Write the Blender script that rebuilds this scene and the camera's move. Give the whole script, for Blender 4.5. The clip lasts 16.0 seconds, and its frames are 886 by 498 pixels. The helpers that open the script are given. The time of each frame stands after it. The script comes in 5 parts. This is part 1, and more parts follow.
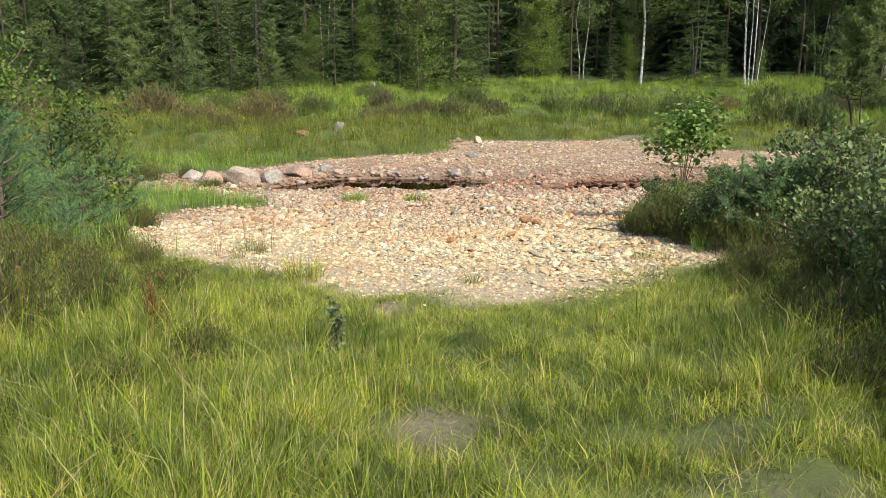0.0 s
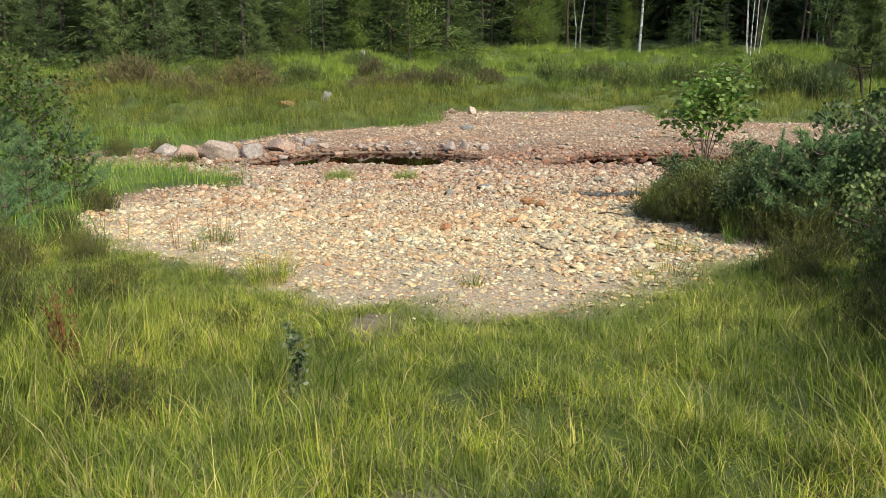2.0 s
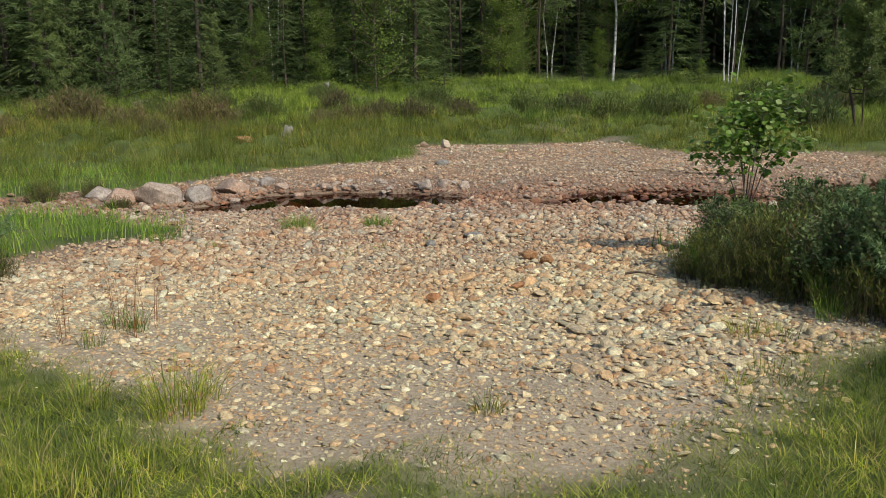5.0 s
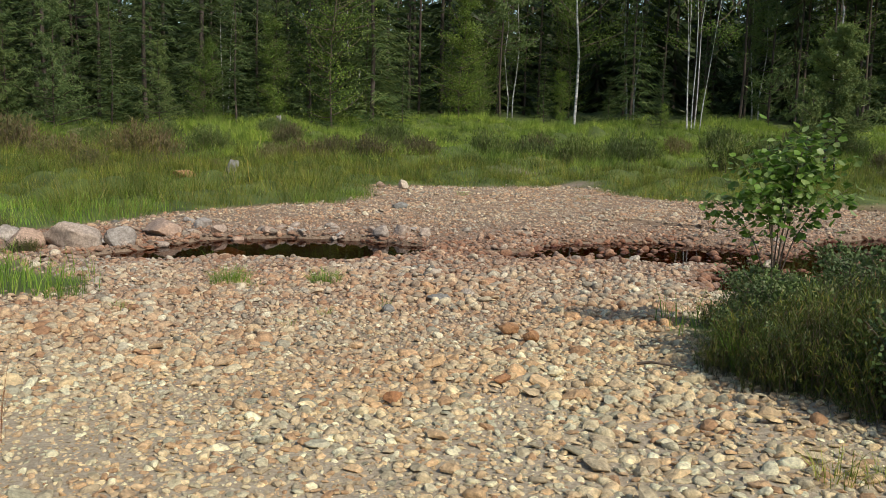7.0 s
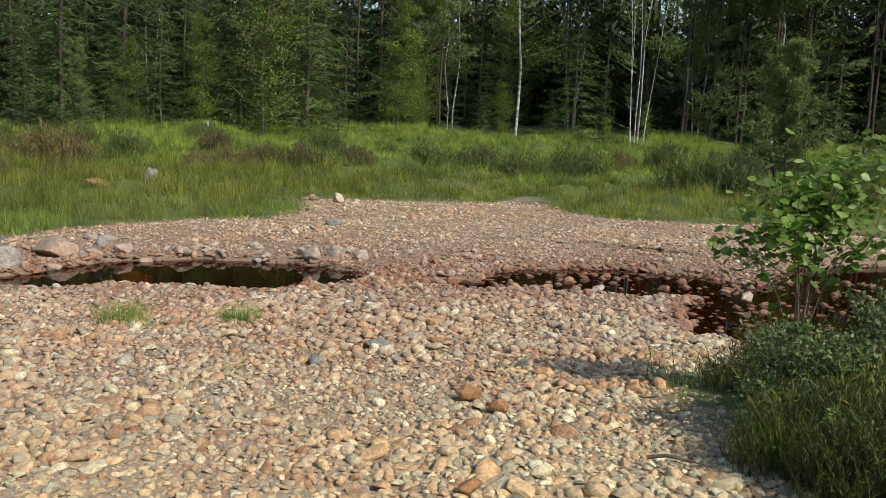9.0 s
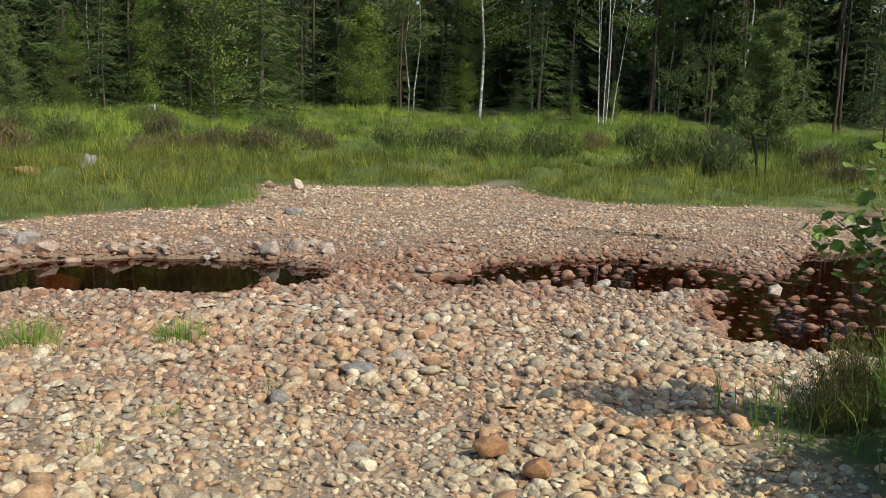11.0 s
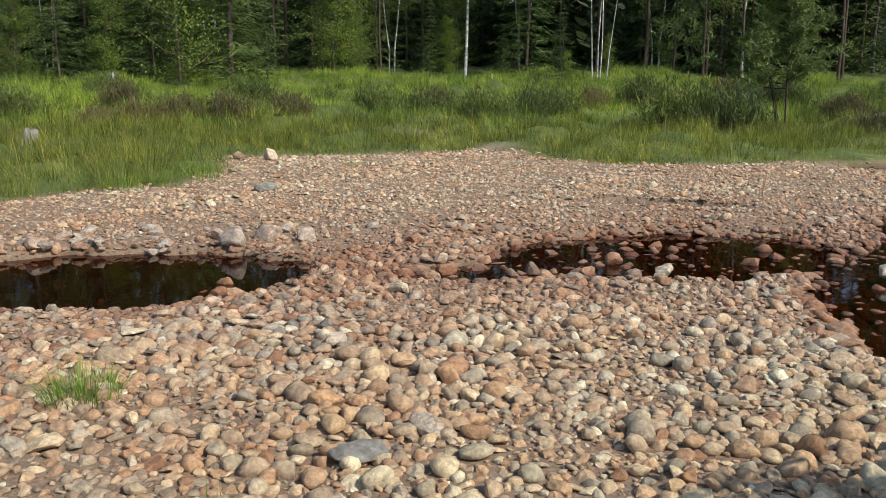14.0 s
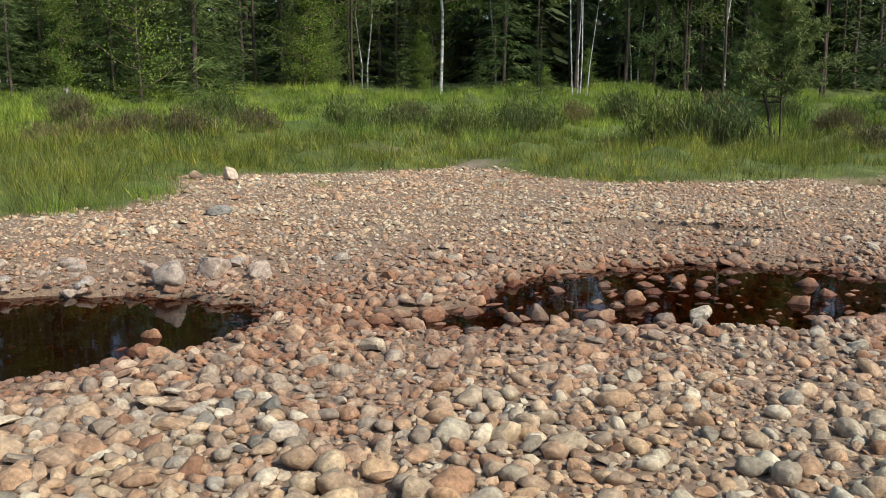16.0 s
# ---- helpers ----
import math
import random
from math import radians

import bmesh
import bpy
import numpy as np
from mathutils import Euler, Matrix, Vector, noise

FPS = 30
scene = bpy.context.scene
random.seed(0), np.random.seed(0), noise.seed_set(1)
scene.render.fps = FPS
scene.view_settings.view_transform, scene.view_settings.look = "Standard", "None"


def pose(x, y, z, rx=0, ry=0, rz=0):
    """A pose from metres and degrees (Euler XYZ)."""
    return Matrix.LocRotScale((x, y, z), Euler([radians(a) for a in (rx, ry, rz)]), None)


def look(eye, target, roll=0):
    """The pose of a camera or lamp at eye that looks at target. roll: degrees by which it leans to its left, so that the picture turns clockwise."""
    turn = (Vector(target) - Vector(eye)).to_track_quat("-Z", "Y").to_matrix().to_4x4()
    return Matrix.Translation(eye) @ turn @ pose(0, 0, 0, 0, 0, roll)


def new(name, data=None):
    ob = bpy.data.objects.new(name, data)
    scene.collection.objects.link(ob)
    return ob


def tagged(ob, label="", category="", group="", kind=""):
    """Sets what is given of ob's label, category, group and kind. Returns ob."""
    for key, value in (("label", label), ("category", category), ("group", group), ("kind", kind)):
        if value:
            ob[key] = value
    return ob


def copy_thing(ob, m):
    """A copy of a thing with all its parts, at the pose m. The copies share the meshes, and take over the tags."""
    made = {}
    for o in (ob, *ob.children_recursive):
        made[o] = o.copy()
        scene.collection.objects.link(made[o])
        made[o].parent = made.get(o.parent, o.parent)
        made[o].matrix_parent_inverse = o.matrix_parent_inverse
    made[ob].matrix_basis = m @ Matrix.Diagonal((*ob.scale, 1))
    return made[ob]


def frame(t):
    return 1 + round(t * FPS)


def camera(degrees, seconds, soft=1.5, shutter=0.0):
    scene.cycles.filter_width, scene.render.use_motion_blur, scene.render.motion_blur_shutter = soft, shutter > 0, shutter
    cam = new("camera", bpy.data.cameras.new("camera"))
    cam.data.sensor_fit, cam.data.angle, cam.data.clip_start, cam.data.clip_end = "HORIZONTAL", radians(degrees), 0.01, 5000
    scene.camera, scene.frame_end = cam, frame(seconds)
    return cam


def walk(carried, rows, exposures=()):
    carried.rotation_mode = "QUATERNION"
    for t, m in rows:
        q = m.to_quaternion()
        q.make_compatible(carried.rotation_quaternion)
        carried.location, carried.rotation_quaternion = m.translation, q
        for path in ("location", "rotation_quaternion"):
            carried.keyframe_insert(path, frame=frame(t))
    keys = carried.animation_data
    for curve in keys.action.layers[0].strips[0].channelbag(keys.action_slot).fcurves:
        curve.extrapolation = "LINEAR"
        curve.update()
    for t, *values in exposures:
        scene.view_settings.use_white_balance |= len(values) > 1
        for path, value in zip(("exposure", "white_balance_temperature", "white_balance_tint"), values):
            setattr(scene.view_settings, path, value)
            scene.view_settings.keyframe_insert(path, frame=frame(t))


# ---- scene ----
cam = camera(53.3, 16.0, soft=0.5)
PATH = [
    (0, (-0.061, -0.158, 2.342), (-0.099, 1.803, 1.949), 0.2),
    (0.5, (-0.027, 0.042, 2.348), (-0.1, 2.004, 1.964), -0.6),
    (1, (-0.076, 0.328, 2.308), (-0.129, 2.289, 1.918), -2.3),
    (1.5, (-0.114, 0.691, 2.24), (-0.079, 2.636, 1.776), -2.7),
    (2, (-0.09, 1.086, 2.277), (-0.111, 3.032, 1.819), 0.2),
    (2.5, (-0.147, 1.434, 2.245), (-0.152, 3.39, 1.826), 0.9),
    (3, (-0.179, 1.851, 2.203), (-0.149, 3.803, 1.77), 0.2),
    (5.5, (-0.262, 3.655, 2.132), (-0.21, 5.62, 1.763), -0.4),
    (6, (-0.216, 4.124, 2.151), (-0.142, 6.094, 1.813), 1.3),
    (6.5, (-0.232, 4.554, 2.095), (-0.169, 6.532, 1.807), 2.5),
    (7, (-0.283, 4.951, 2.079), (-0.125, 6.922, 1.777), 1.4),
    (7.5, (-0.292, 5.307, 2.064), (-0.106, 7.277, 1.776), 1.2),
    (8, (-0.322, 5.734, 2.028), (-0.099, 7.696, 1.708), 1.6),
    (8.5, (-0.316, 6.13, 2.041), (0.027, 8.076, 1.729), 1.1),
    (9, (-0.217, 6.535, 2.053), (0.086, 8.493, 1.779), 2.6),
    (11.5, (-0.21, 8.548, 1.854), (0.225, 10.473, 1.531), 1.1),
    (12, (-0.196, 8.917, 1.83), (0.267, 10.831, 1.485), 0.3),
    (12.5, (-0.12, 9.324, 1.806), (0.271, 11.254, 1.455), 1.6),
    (13, (-0.129, 9.709, 1.794), (0.334, 11.624, 1.45), -0.1),
    (13.5, (-0.068, 10.064, 1.721), (0.348, 11.992, 1.392), -0.4),
    (14, (-0.008, 10.43, 1.705), (0.422, 12.346, 1.325), 0.1),
    (14.5, (-0.018, 10.759, 1.689), (0.503, 12.662, 1.365), -0.3),
    (15, (0.092, 11.161, 1.635), (0.534, 13.085, 1.313), 0.7),
    (15.5, (0.198, 11.477, 1.622), (0.6, 13.402, 1.257), 1.3),
    (16, (0.254, 11.911, 1.568), (0.742, 13.82, 1.23), -0.0),
]
walk(cam, [(t, look(eye, target, roll)) for t, eye, target, roll in PATH],
     exposures=[(0.0, 0.40), (2.0, 0.18), (3.0, 0.04), (5.5, -0.32), (7.0, -0.22), (9.0, -0.08), (11.5, 0.0), (12.5, 0.02), (14.0, 0.06), (16.0, 0.10)])

# ---- world, sun, exposure ----
SUN_DIR = Vector((0.62, -0.74, 0.90)).normalized()      # towards the sun: behind and to the right
world = bpy.data.worlds.new("world")
scene.world = world
world.use_nodes = True
wn = world.node_tree.nodes
sky = wn.new("ShaderNodeTexSky")
sky.sky_type = "NISHITA"
sky.sun_disc = False
sky.sun_elevation = math.asin(SUN_DIR.z)
sky.sun_rotation = math.atan2(SUN_DIR.x, SUN_DIR.y)
world.node_tree.links.new(sky.outputs[0], wn["Background"].inputs[0])
wn["Background"].inputs[1].default_value = 0.14
sun = new("sun", bpy.data.lights.new("sun", "SUN"))
sun.data.energy = 3.9
sun.data.angle = radians(0.55)
sun.data.color = (1.0, 0.94, 0.84)
sun.matrix_world = look(SUN_DIR * 60, (0, 0, 0))

# ---- materials ----
def material(name):
    m = bpy.data.materials.new(name)
    m.use_nodes = True
    nt = m.node_tree
    return m, nt, nt.nodes["Principled BSDF"], nt.links.new


def node(nt, kind, **values):
    n = nt.nodes.new(kind)
    for key, value in values.items():
        n.inputs[key].default_value = value
    return n


def ramp(nt, stops, constant=False):
    r = nt.nodes.new("ShaderNodeValToRGB")
    e = r.color_ramp.elements
    while len(e) < len(stops):
        e.new(0.5)
    for k, (p, c) in enumerate(stops):
        e[k].position, e[k].color = p, (*c, 1)
    if constant:
        r.color_ramp.interpolation = "CONSTANT"
    return r


def mix(nt, kind="MIX", fac=None):
    n = nt.nodes.new("ShaderNodeMix")
    n.data_type, n.blend_type = "RGBA", kind
    if fac is not None:
        n.inputs[0].default_value = fac
    return n


def foliage(name, stops, patch=((0.75, 0.75, 0.75), (1.2, 1.2, 1.1)), scale=0.6, translucent=0.25, rough=0.55, per_object=False, tufts=0.0):
    """Leaves, blades and needles: a colour for each island, and slow changes over the ground."""
    m, nt, bsdf, link = material(name)
    geo = nt.nodes.new("ShaderNodeNewGeometry")
    r = ramp(nt, stops)
    if per_object:
        info = nt.nodes.new("ShaderNodeObjectInfo")
        link(info.outputs["Random"], r.inputs[0])
    else:
        link(geo.outputs["Random Per Island"], r.inputs[0])
    n = node(nt, "ShaderNodeTexNoise", Scale=scale, Detail=3.0)
    link(geo.outputs["Position"], n.inputs["Vector"])
    p = ramp(nt, [(0.35, patch[0]), (0.65, patch[1])])
    link(n.outputs[0], p.inputs[0])
    x = mix(nt, "MULTIPLY", 1.0)
    link(r.outputs[0], x.inputs[6])
    link(p.outputs[0], x.inputs[7])
    if tufts:
        n2 = node(nt, "ShaderNodeTexNoise", Scale=tufts, Detail=2.0)
        link(geo.outputs["Position"], n2.inputs["Vector"])
        p2 = ramp(nt, [(0.36, (0.52, 0.56, 0.50)), (0.5, (0.95, 0.95, 0.95)), (0.66, (1.42, 1.34, 1.15))])
        link(n2.outputs[0], p2.inputs[0])
        x2 = mix(nt, "MULTIPLY", 1.0)
        link(x.outputs[2], x2.inputs[6])
        link(p2.outputs[0], x2.inputs[7])
        x = x2
    who = nt.nodes.new("ShaderNodeObjectInfo")
    tone = ramp(nt, [(0.0, (0.72, 0.74, 0.74)), (0.5, (1.0, 1.0, 1.0)), (1.0, (1.30, 1.22, 1.05))])
    link(who.outputs["Random"], tone.inputs[0])
    x1 = x
    x = mix(nt, "MULTIPLY", 0.0 if per_object else 1.0)
    link(x1.outputs[2], x.inputs[6])
    link(tone.outputs[0], x.inputs[7])
    link(x.outputs[2], bsdf.inputs["Base Color"])
    bsdf.inputs["Roughness"].default_value = rough
    bsdf.inputs["Specular IOR Level"].default_value = 0.25
    t = nt.nodes.new("ShaderNodeBsdfTranslucent")
    link(x.outputs[2], t.inputs[0])
    s = nt.nodes.new("ShaderNodeMixShader")
    s.inputs[0].default_value = translucent
    link(bsdf.outputs[0], s.inputs[1])
    link(t.outputs[0], s.inputs[2])
    link(s.outputs[0], nt.nodes["Material Output"].inputs[0])
    return m


def stone_material(name, stops, per_object=True, wet=True):
    m, nt, bsdf, link = material(name)
    geo = nt.nodes.new("ShaderNodeNewGeometry")
    r = ramp(nt, stops)
    if per_object:
        info = nt.nodes.new("ShaderNodeObjectInfo")
        link(info.outputs["Random"], r.inputs[0])
    else:
        link(geo.outputs["Random Per Island"], r.inputs[0])
    grain = node(nt, "ShaderNodeTexNoise", Scale=38.0, Detail=6.0, Roughness=0.7)
    link(geo.outputs["Position"], grain.inputs["Vector"])
    g = ramp(nt, [(0.3, (0.58, 0.56, 0.54)), (0.7, (1.36, 1.34, 1.30))])
    link(grain.outputs[0], g.inputs[0])
    x0 = mix(nt, "MULTIPLY", 1.0)
    link(r.outputs[0], x0.inputs[6])
    link(g.outputs[0], x0.inputs[7])
    mottle = node(nt, "ShaderNodeTexNoise", Scale=14.0, Detail=3.0, Roughness=0.6)
    link(geo.outputs["Position"], mottle.inputs["Vector"])
    mo = ramp(nt, [(0.35, (0.78, 0.74, 0.70)), (0.65, (1.16, 1.14, 1.10))])
    link(mottle.outputs[0], mo.inputs[0])
    x = mix(nt, "MULTIPLY", 1.0)
    link(x0.outputs[2], x.inputs[6])
    link(mo.outputs[0], x.inputs[7])
    # iron staining in broad drifts over the bed
    drift = node(nt, "ShaderNodeTexNoise", Scale=0.45, Detail=4.0, Roughness=0.6)
    link(geo.outputs["Position"], drift.inputs["Vector"])
    d = ramp(nt, [(0.42, (0, 0, 0)), (0.68, (0.55, 0.55, 0.55))])
    link(drift.outputs[0], d.inputs[0])
    sep = nt.nodes.new("ShaderNodeSeparateXYZ")
    link(geo.outputs["Position"], sep.inputs[0])
    stain = mix(nt, "MIX")
    link(d.outputs[0], stain.inputs[0])
    link(x.outputs[2], stain.inputs[6])
    tint = mix(nt, "MULTIPLY", 1.0)
    link(x.outputs[2], tint.inputs[6])
    tint.inputs[7].default_value = (0.98, 0.74, 0.58, 1)
    link(tint.outputs[2], stain.inputs[7])
    out = stain.outputs[2]
    if wet:
        # dry gravel above the flood line is bleached and dusty; below it lies a film of rust
        def by_level(colour, lo, hi, most, kind, out):
            rng_ = nt.nodes.new("ShaderNodeMapRange")
            rng_.inputs[1].default_value, rng_.inputs[2].default_value = lo, hi
            rng_.inputs[3].default_value, rng_.inputs[4].default_value = 0.0, most
            link(sep.outputs[2], rng_.inputs[0])
            film = mix(nt, "MIX")
            link(rng_.outputs[0], film.inputs[0])
            link(out, film.inputs[6])
            tone = mix(nt, kind, 1.0 if kind == "MULTIPLY" else 0.75)
            link(out, tone.inputs[6])
            tone.inputs[7].default_value = (*colour, 1)
            link(tone.outputs[2], film.inputs[7])
            return film.outputs[2]

        out = by_level((1.62, 1.77, 1.44), 0.10, 0.38, 1.0, "MULTIPLY", out)
        out = by_level((0.72, 0.54, 0.42), 0.16, 0.07, 0.85, "MULTIPLY", out)
        # stones at and under the waterline are soaked and rust-coloured
        wob = node(nt, "ShaderNodeTexNoise", Scale=1.3, Detail=2.0)
        link(geo.outputs["Position"], wob.inputs["Vector"])
        addz = nt.nodes.new("ShaderNodeMath")
        addz.operation = "MULTIPLY_ADD"
        link(wob.outputs[0], addz.inputs[0])
        addz.inputs[1].default_value = -0.12
        link(sep.outputs[2], addz.inputs[2])
        level = nt.nodes.new("ShaderNodeMapRange")
        level.inputs[1].default_value, level.inputs[2].default_value = -0.045, 0.01
        level.inputs[3].default_value, level.inputs[4].default_value = 1.0, 0.0
        link(addz.outputs[0], level.inputs[0])
        soak = mix(nt, "MIX")
        link(level.outputs[0], soak.inputs[0])
        link(out, soak.inputs[6])
        dark = mix(nt, "MULTIPLY", 1.0)
        link(out, dark.inputs[6])
        dark.inputs[7].default_value = (0.48, 0.33, 0.24, 1)
        link(dark.outputs[2], soak.inputs[7])
        out = soak.outputs[2]
        ro = nt.nodes.new("ShaderNodeMapRange")
        ro.inputs[3].default_value, ro.inputs[4].default_value = 0.85, 0.3
        link(level.outputs[0], ro.inputs[0])
        link(ro.outputs[0], bsdf.inputs["Roughness"])
    else:
        bsdf.inputs["Roughness"].default_value = 0.85
    link(out, bsdf.inputs["Base Color"])
    bump = node(nt, "ShaderNodeBump", Strength=1.0, Distance=0.016)
    link(grain.outputs[0], bump.inputs["Height"])
    link(bump.outputs[0], bsdf.inputs["Normal"])
    return m


def plain(name, c1, c2, scale=8.0, rough=0.8, bump=0.3, stretch=(1, 1, 1)):
    m, nt, bsdf, link = material(name)
    geo = nt.nodes.new("ShaderNodeTexCoord")
    mp = nt.nodes.new("ShaderNodeMapping")
    mp.inputs["Scale"].default_value = stretch
    link(geo.outputs["Object"], mp.inputs[0])
    n = node(nt, "ShaderNodeTexNoise", Scale=scale, Detail=6.0, Roughness=0.65)
    link(mp.outputs[0], n.inputs["Vector"])
    r = ramp(nt, [(0.35, c1), (0.65, c2)])
    link(n.outputs[0], r.inputs[0])
    link(r.outputs[0], bsdf.inputs["Base Color"])
    bsdf.inputs["Roughness"].default_value = rough
    b = node(nt, "ShaderNodeBump", Strength=bump, Distance=0.02)
    link(n.outputs[0], b.inputs["Height"])
    link(b.outputs[0], bsdf.inputs["Normal"])
    return m


COBBLE = [(0.0, (0.26, 0.145, 0.095)), (0.08, (0.42, 0.275, 0.19)), (0.16, (0.31, 0.265, 0.23)), (0.25, (0.53, 0.40, 0.285)),
          (0.34, (0.36, 0.22, 0.15)), (0.44, (0.40, 0.33, 0.27)), (0.53, (0.49, 0.315, 0.21)), (0.62, (0.26, 0.235, 0.21)), (0.71, (0.58, 0.47, 0.36)),
          (0.80, (0.43, 0.29, 0.205)), (0.88, (0.37, 0.33, 0.295)), (0.95, (0.66, 0.59, 0.49)), (1.0, (0.17, 0.16, 0.15))]
M_STONE = stone_material("cobble", COBBLE, per_object=True)
M_GRAVEL = stone_material("gravel", COBBLE, per_object=False)
M_BOULDER = stone_material("boulder_stone", [(0.0, (0.40, 0.385, 0.36)), (0.5, (0.47, 0.41, 0.35)), (1.0, (0.47, 0.35, 0.27))], wet=False)
M_FIELDSTONE = stone_material("field_stone", [(0.0, (0.17, 0.13, 0.10)), (1.0, (0.24, 0.20, 0.17))], wet=False)
M_SLAB = stone_material("blue_grey_stone", [(0.0, (0.25, 0.27, 0.265)), (1.0, (0.29, 0.31, 0.30))], wet=False)
M_WHITE = stone_material("white_stone", [(0.0, (0.56, 0.50, 0.40)), (1.0, (0.60, 0.55, 0.46))], wet=False)
M_ORANGE = stone_material("orange_stone", [(0.0, (0.40, 0.20, 0.09)), (1.0, (0.44, 0.26, 0.13))], wet=False)
M_GRASS = foliage("meadow_grass", [(0.0, (0.13, 0.21, 0.022)), (0.3, (0.27, 0.37, 0.042)), (0.62, (0.43, 0.49, 0.08)), (0.80, (0.56, 0.56, 0.17)), (0.93, (0.62, 0.54, 0.29)), (1.0, (0.30, 0.20, 0.11))],
                  patch=((0.60, 0.66, 0.62), (1.20, 1.10, 0.95)), scale=1.1, translucent=0.3, tufts=6.0)
M_FARGRASS = foliage("bank_grass", [(0.0, (0.13, 0.21, 0.034)), (0.5, (0.25, 0.37, 0.065)), (0.85, (0.37, 0.46, 0.12)), (1.0, (0.47, 0.43, 0.17))],
                     patch=((0.52, 0.60, 0.56), (1.18, 1.16, 0.95)), scale=0.5, translucent=0.3, tufts=2.6)
M_SHORE = foliage("shore_sedge", [(0.0, (0.11, 0.15, 0.026)), (0.45, (0.21, 0.27, 0.045)), (0.8, (0.33, 0.34, 0.08)), (1.0, (0.42, 0.33, 0.135))],
                  patch=((0.50, 0.57, 0.54), (1.1, 1.02, 0.88)), scale=0.7, translucent=0.3, tufts=2.6)
M_RUSH = foliage("sedge", [(0.0, (0.11, 0.21, 0.03)), (0.6, (0.20, 0.35, 0.05)), (1.0, (0.36, 0.42, 0.10))], scale=1.5)
M_SPRUCE = foliage("spruce_needles", [(0.0, (0.045, 0.080, 0.026)), (0.6, (0.080, 0.125, 0.038)), (1.0, (0.15, 0.18, 0.06))], scale=0.25, translucent=0.15)
M_PINE = foliage("pine_needles", [(0.0, (0.08, 0.13, 0.045)), (0.6, (0.14, 0.20, 0.070)), (1.0, (0.23, 0.27, 0.10))], scale=0.4, translucent=0.15)
M_YPINE = foliage("young_pine_needles", [(0.0, (0.08, 0.16, 0.065)), (0.6, (0.16, 0.27, 0.115)), (1.0, (0.28, 0.39, 0.18))], scale=1.2, translucent=0.2)
M_BIRCH = foliage("birch_leaves", [(0.0, (0.09, 0.15, 0.026)), (0.6, (0.16, 0.25, 0.045)), (1.0, (0.28, 0.35, 0.08))], scale=0.5, translucent=0.35)
M_WILLOW = foliage("willow_leaves", [(0.0, (0.07, 0.115, 0.035)), (0.6, (0.13, 0.19, 0.065)), (1.0, (0.26, 0.31, 0.15))], scale=1.5, translucent=0.22)
M_SHOOT = foliage("shoot_leaves", [(0.0, (0.15, 0.21, 0.08)), (0.6, (0.24, 0.30, 0.13)), (1.0, (0.40, 0.44, 0.26))], scale=2.0, translucent=0.28)
M_HEATHER = foliage("heather_sprigs", [(0.0, (0.045, 0.075, 0.014)), (0.5, (0.105, 0.145, 0.026)), (0.85, (0.20, 0.205, 0.044)), (1.0, (0.22, 0.135, 0.08))], scale=1.3, translucent=0.18, tufts=4.0)
M_ALDER = foliage("alder_leaves", [(0.0, (0.10, 0.19, 0.03)), (0.6, (0.19, 0.31, 0.055)), (1.0, (0.40, 0.48, 0.20))], scale=2.0, translucent=0.35, rough=0.4, per_object=True)
M_FARWOOD = foliage("far_woods", [(0.0, (0.030, 0.050, 0.018)), (1.0, (0.075, 0.10, 0.034))], scale=0.1, translucent=0.05)
M_RUSTPLANT = foliage("withered_dock", [(0.0, (0.17, 0.075, 0.035)), (1.0, (0.33, 0.15, 0.06))], scale=3.0)
M_BARK = plain("spruce_bark", (0.055, 0.040, 0.030), (0.13, 0.10, 0.08), 9.0, 0.9, 0.6, (1, 1, 0.3))
M_PBARK = plain("pine_bark", (0.04, 0.029, 0.022), (0.095, 0.066, 0.048), 7.0, 0.9, 0.6, (1, 1, 0.4))
M_WBARK = plain("birch_bark", (0.13, 0.12, 0.11), (0.74, 0.72, 0.68), 3.0, 0.7, 0.3, (0.6, 0.6, 1.6))
M_TWIG = plain("twig_bark", (0.09, 0.065, 0.045), (0.20, 0.15, 0.10), 20.0, 0.85, 0.2)
M_DEADWOOD = plain("weathered_wood", (0.13, 0.12, 0.10), (0.34, 0.32, 0.28), 6.0, 0.85, 0.6, (1, 1, 0.25))


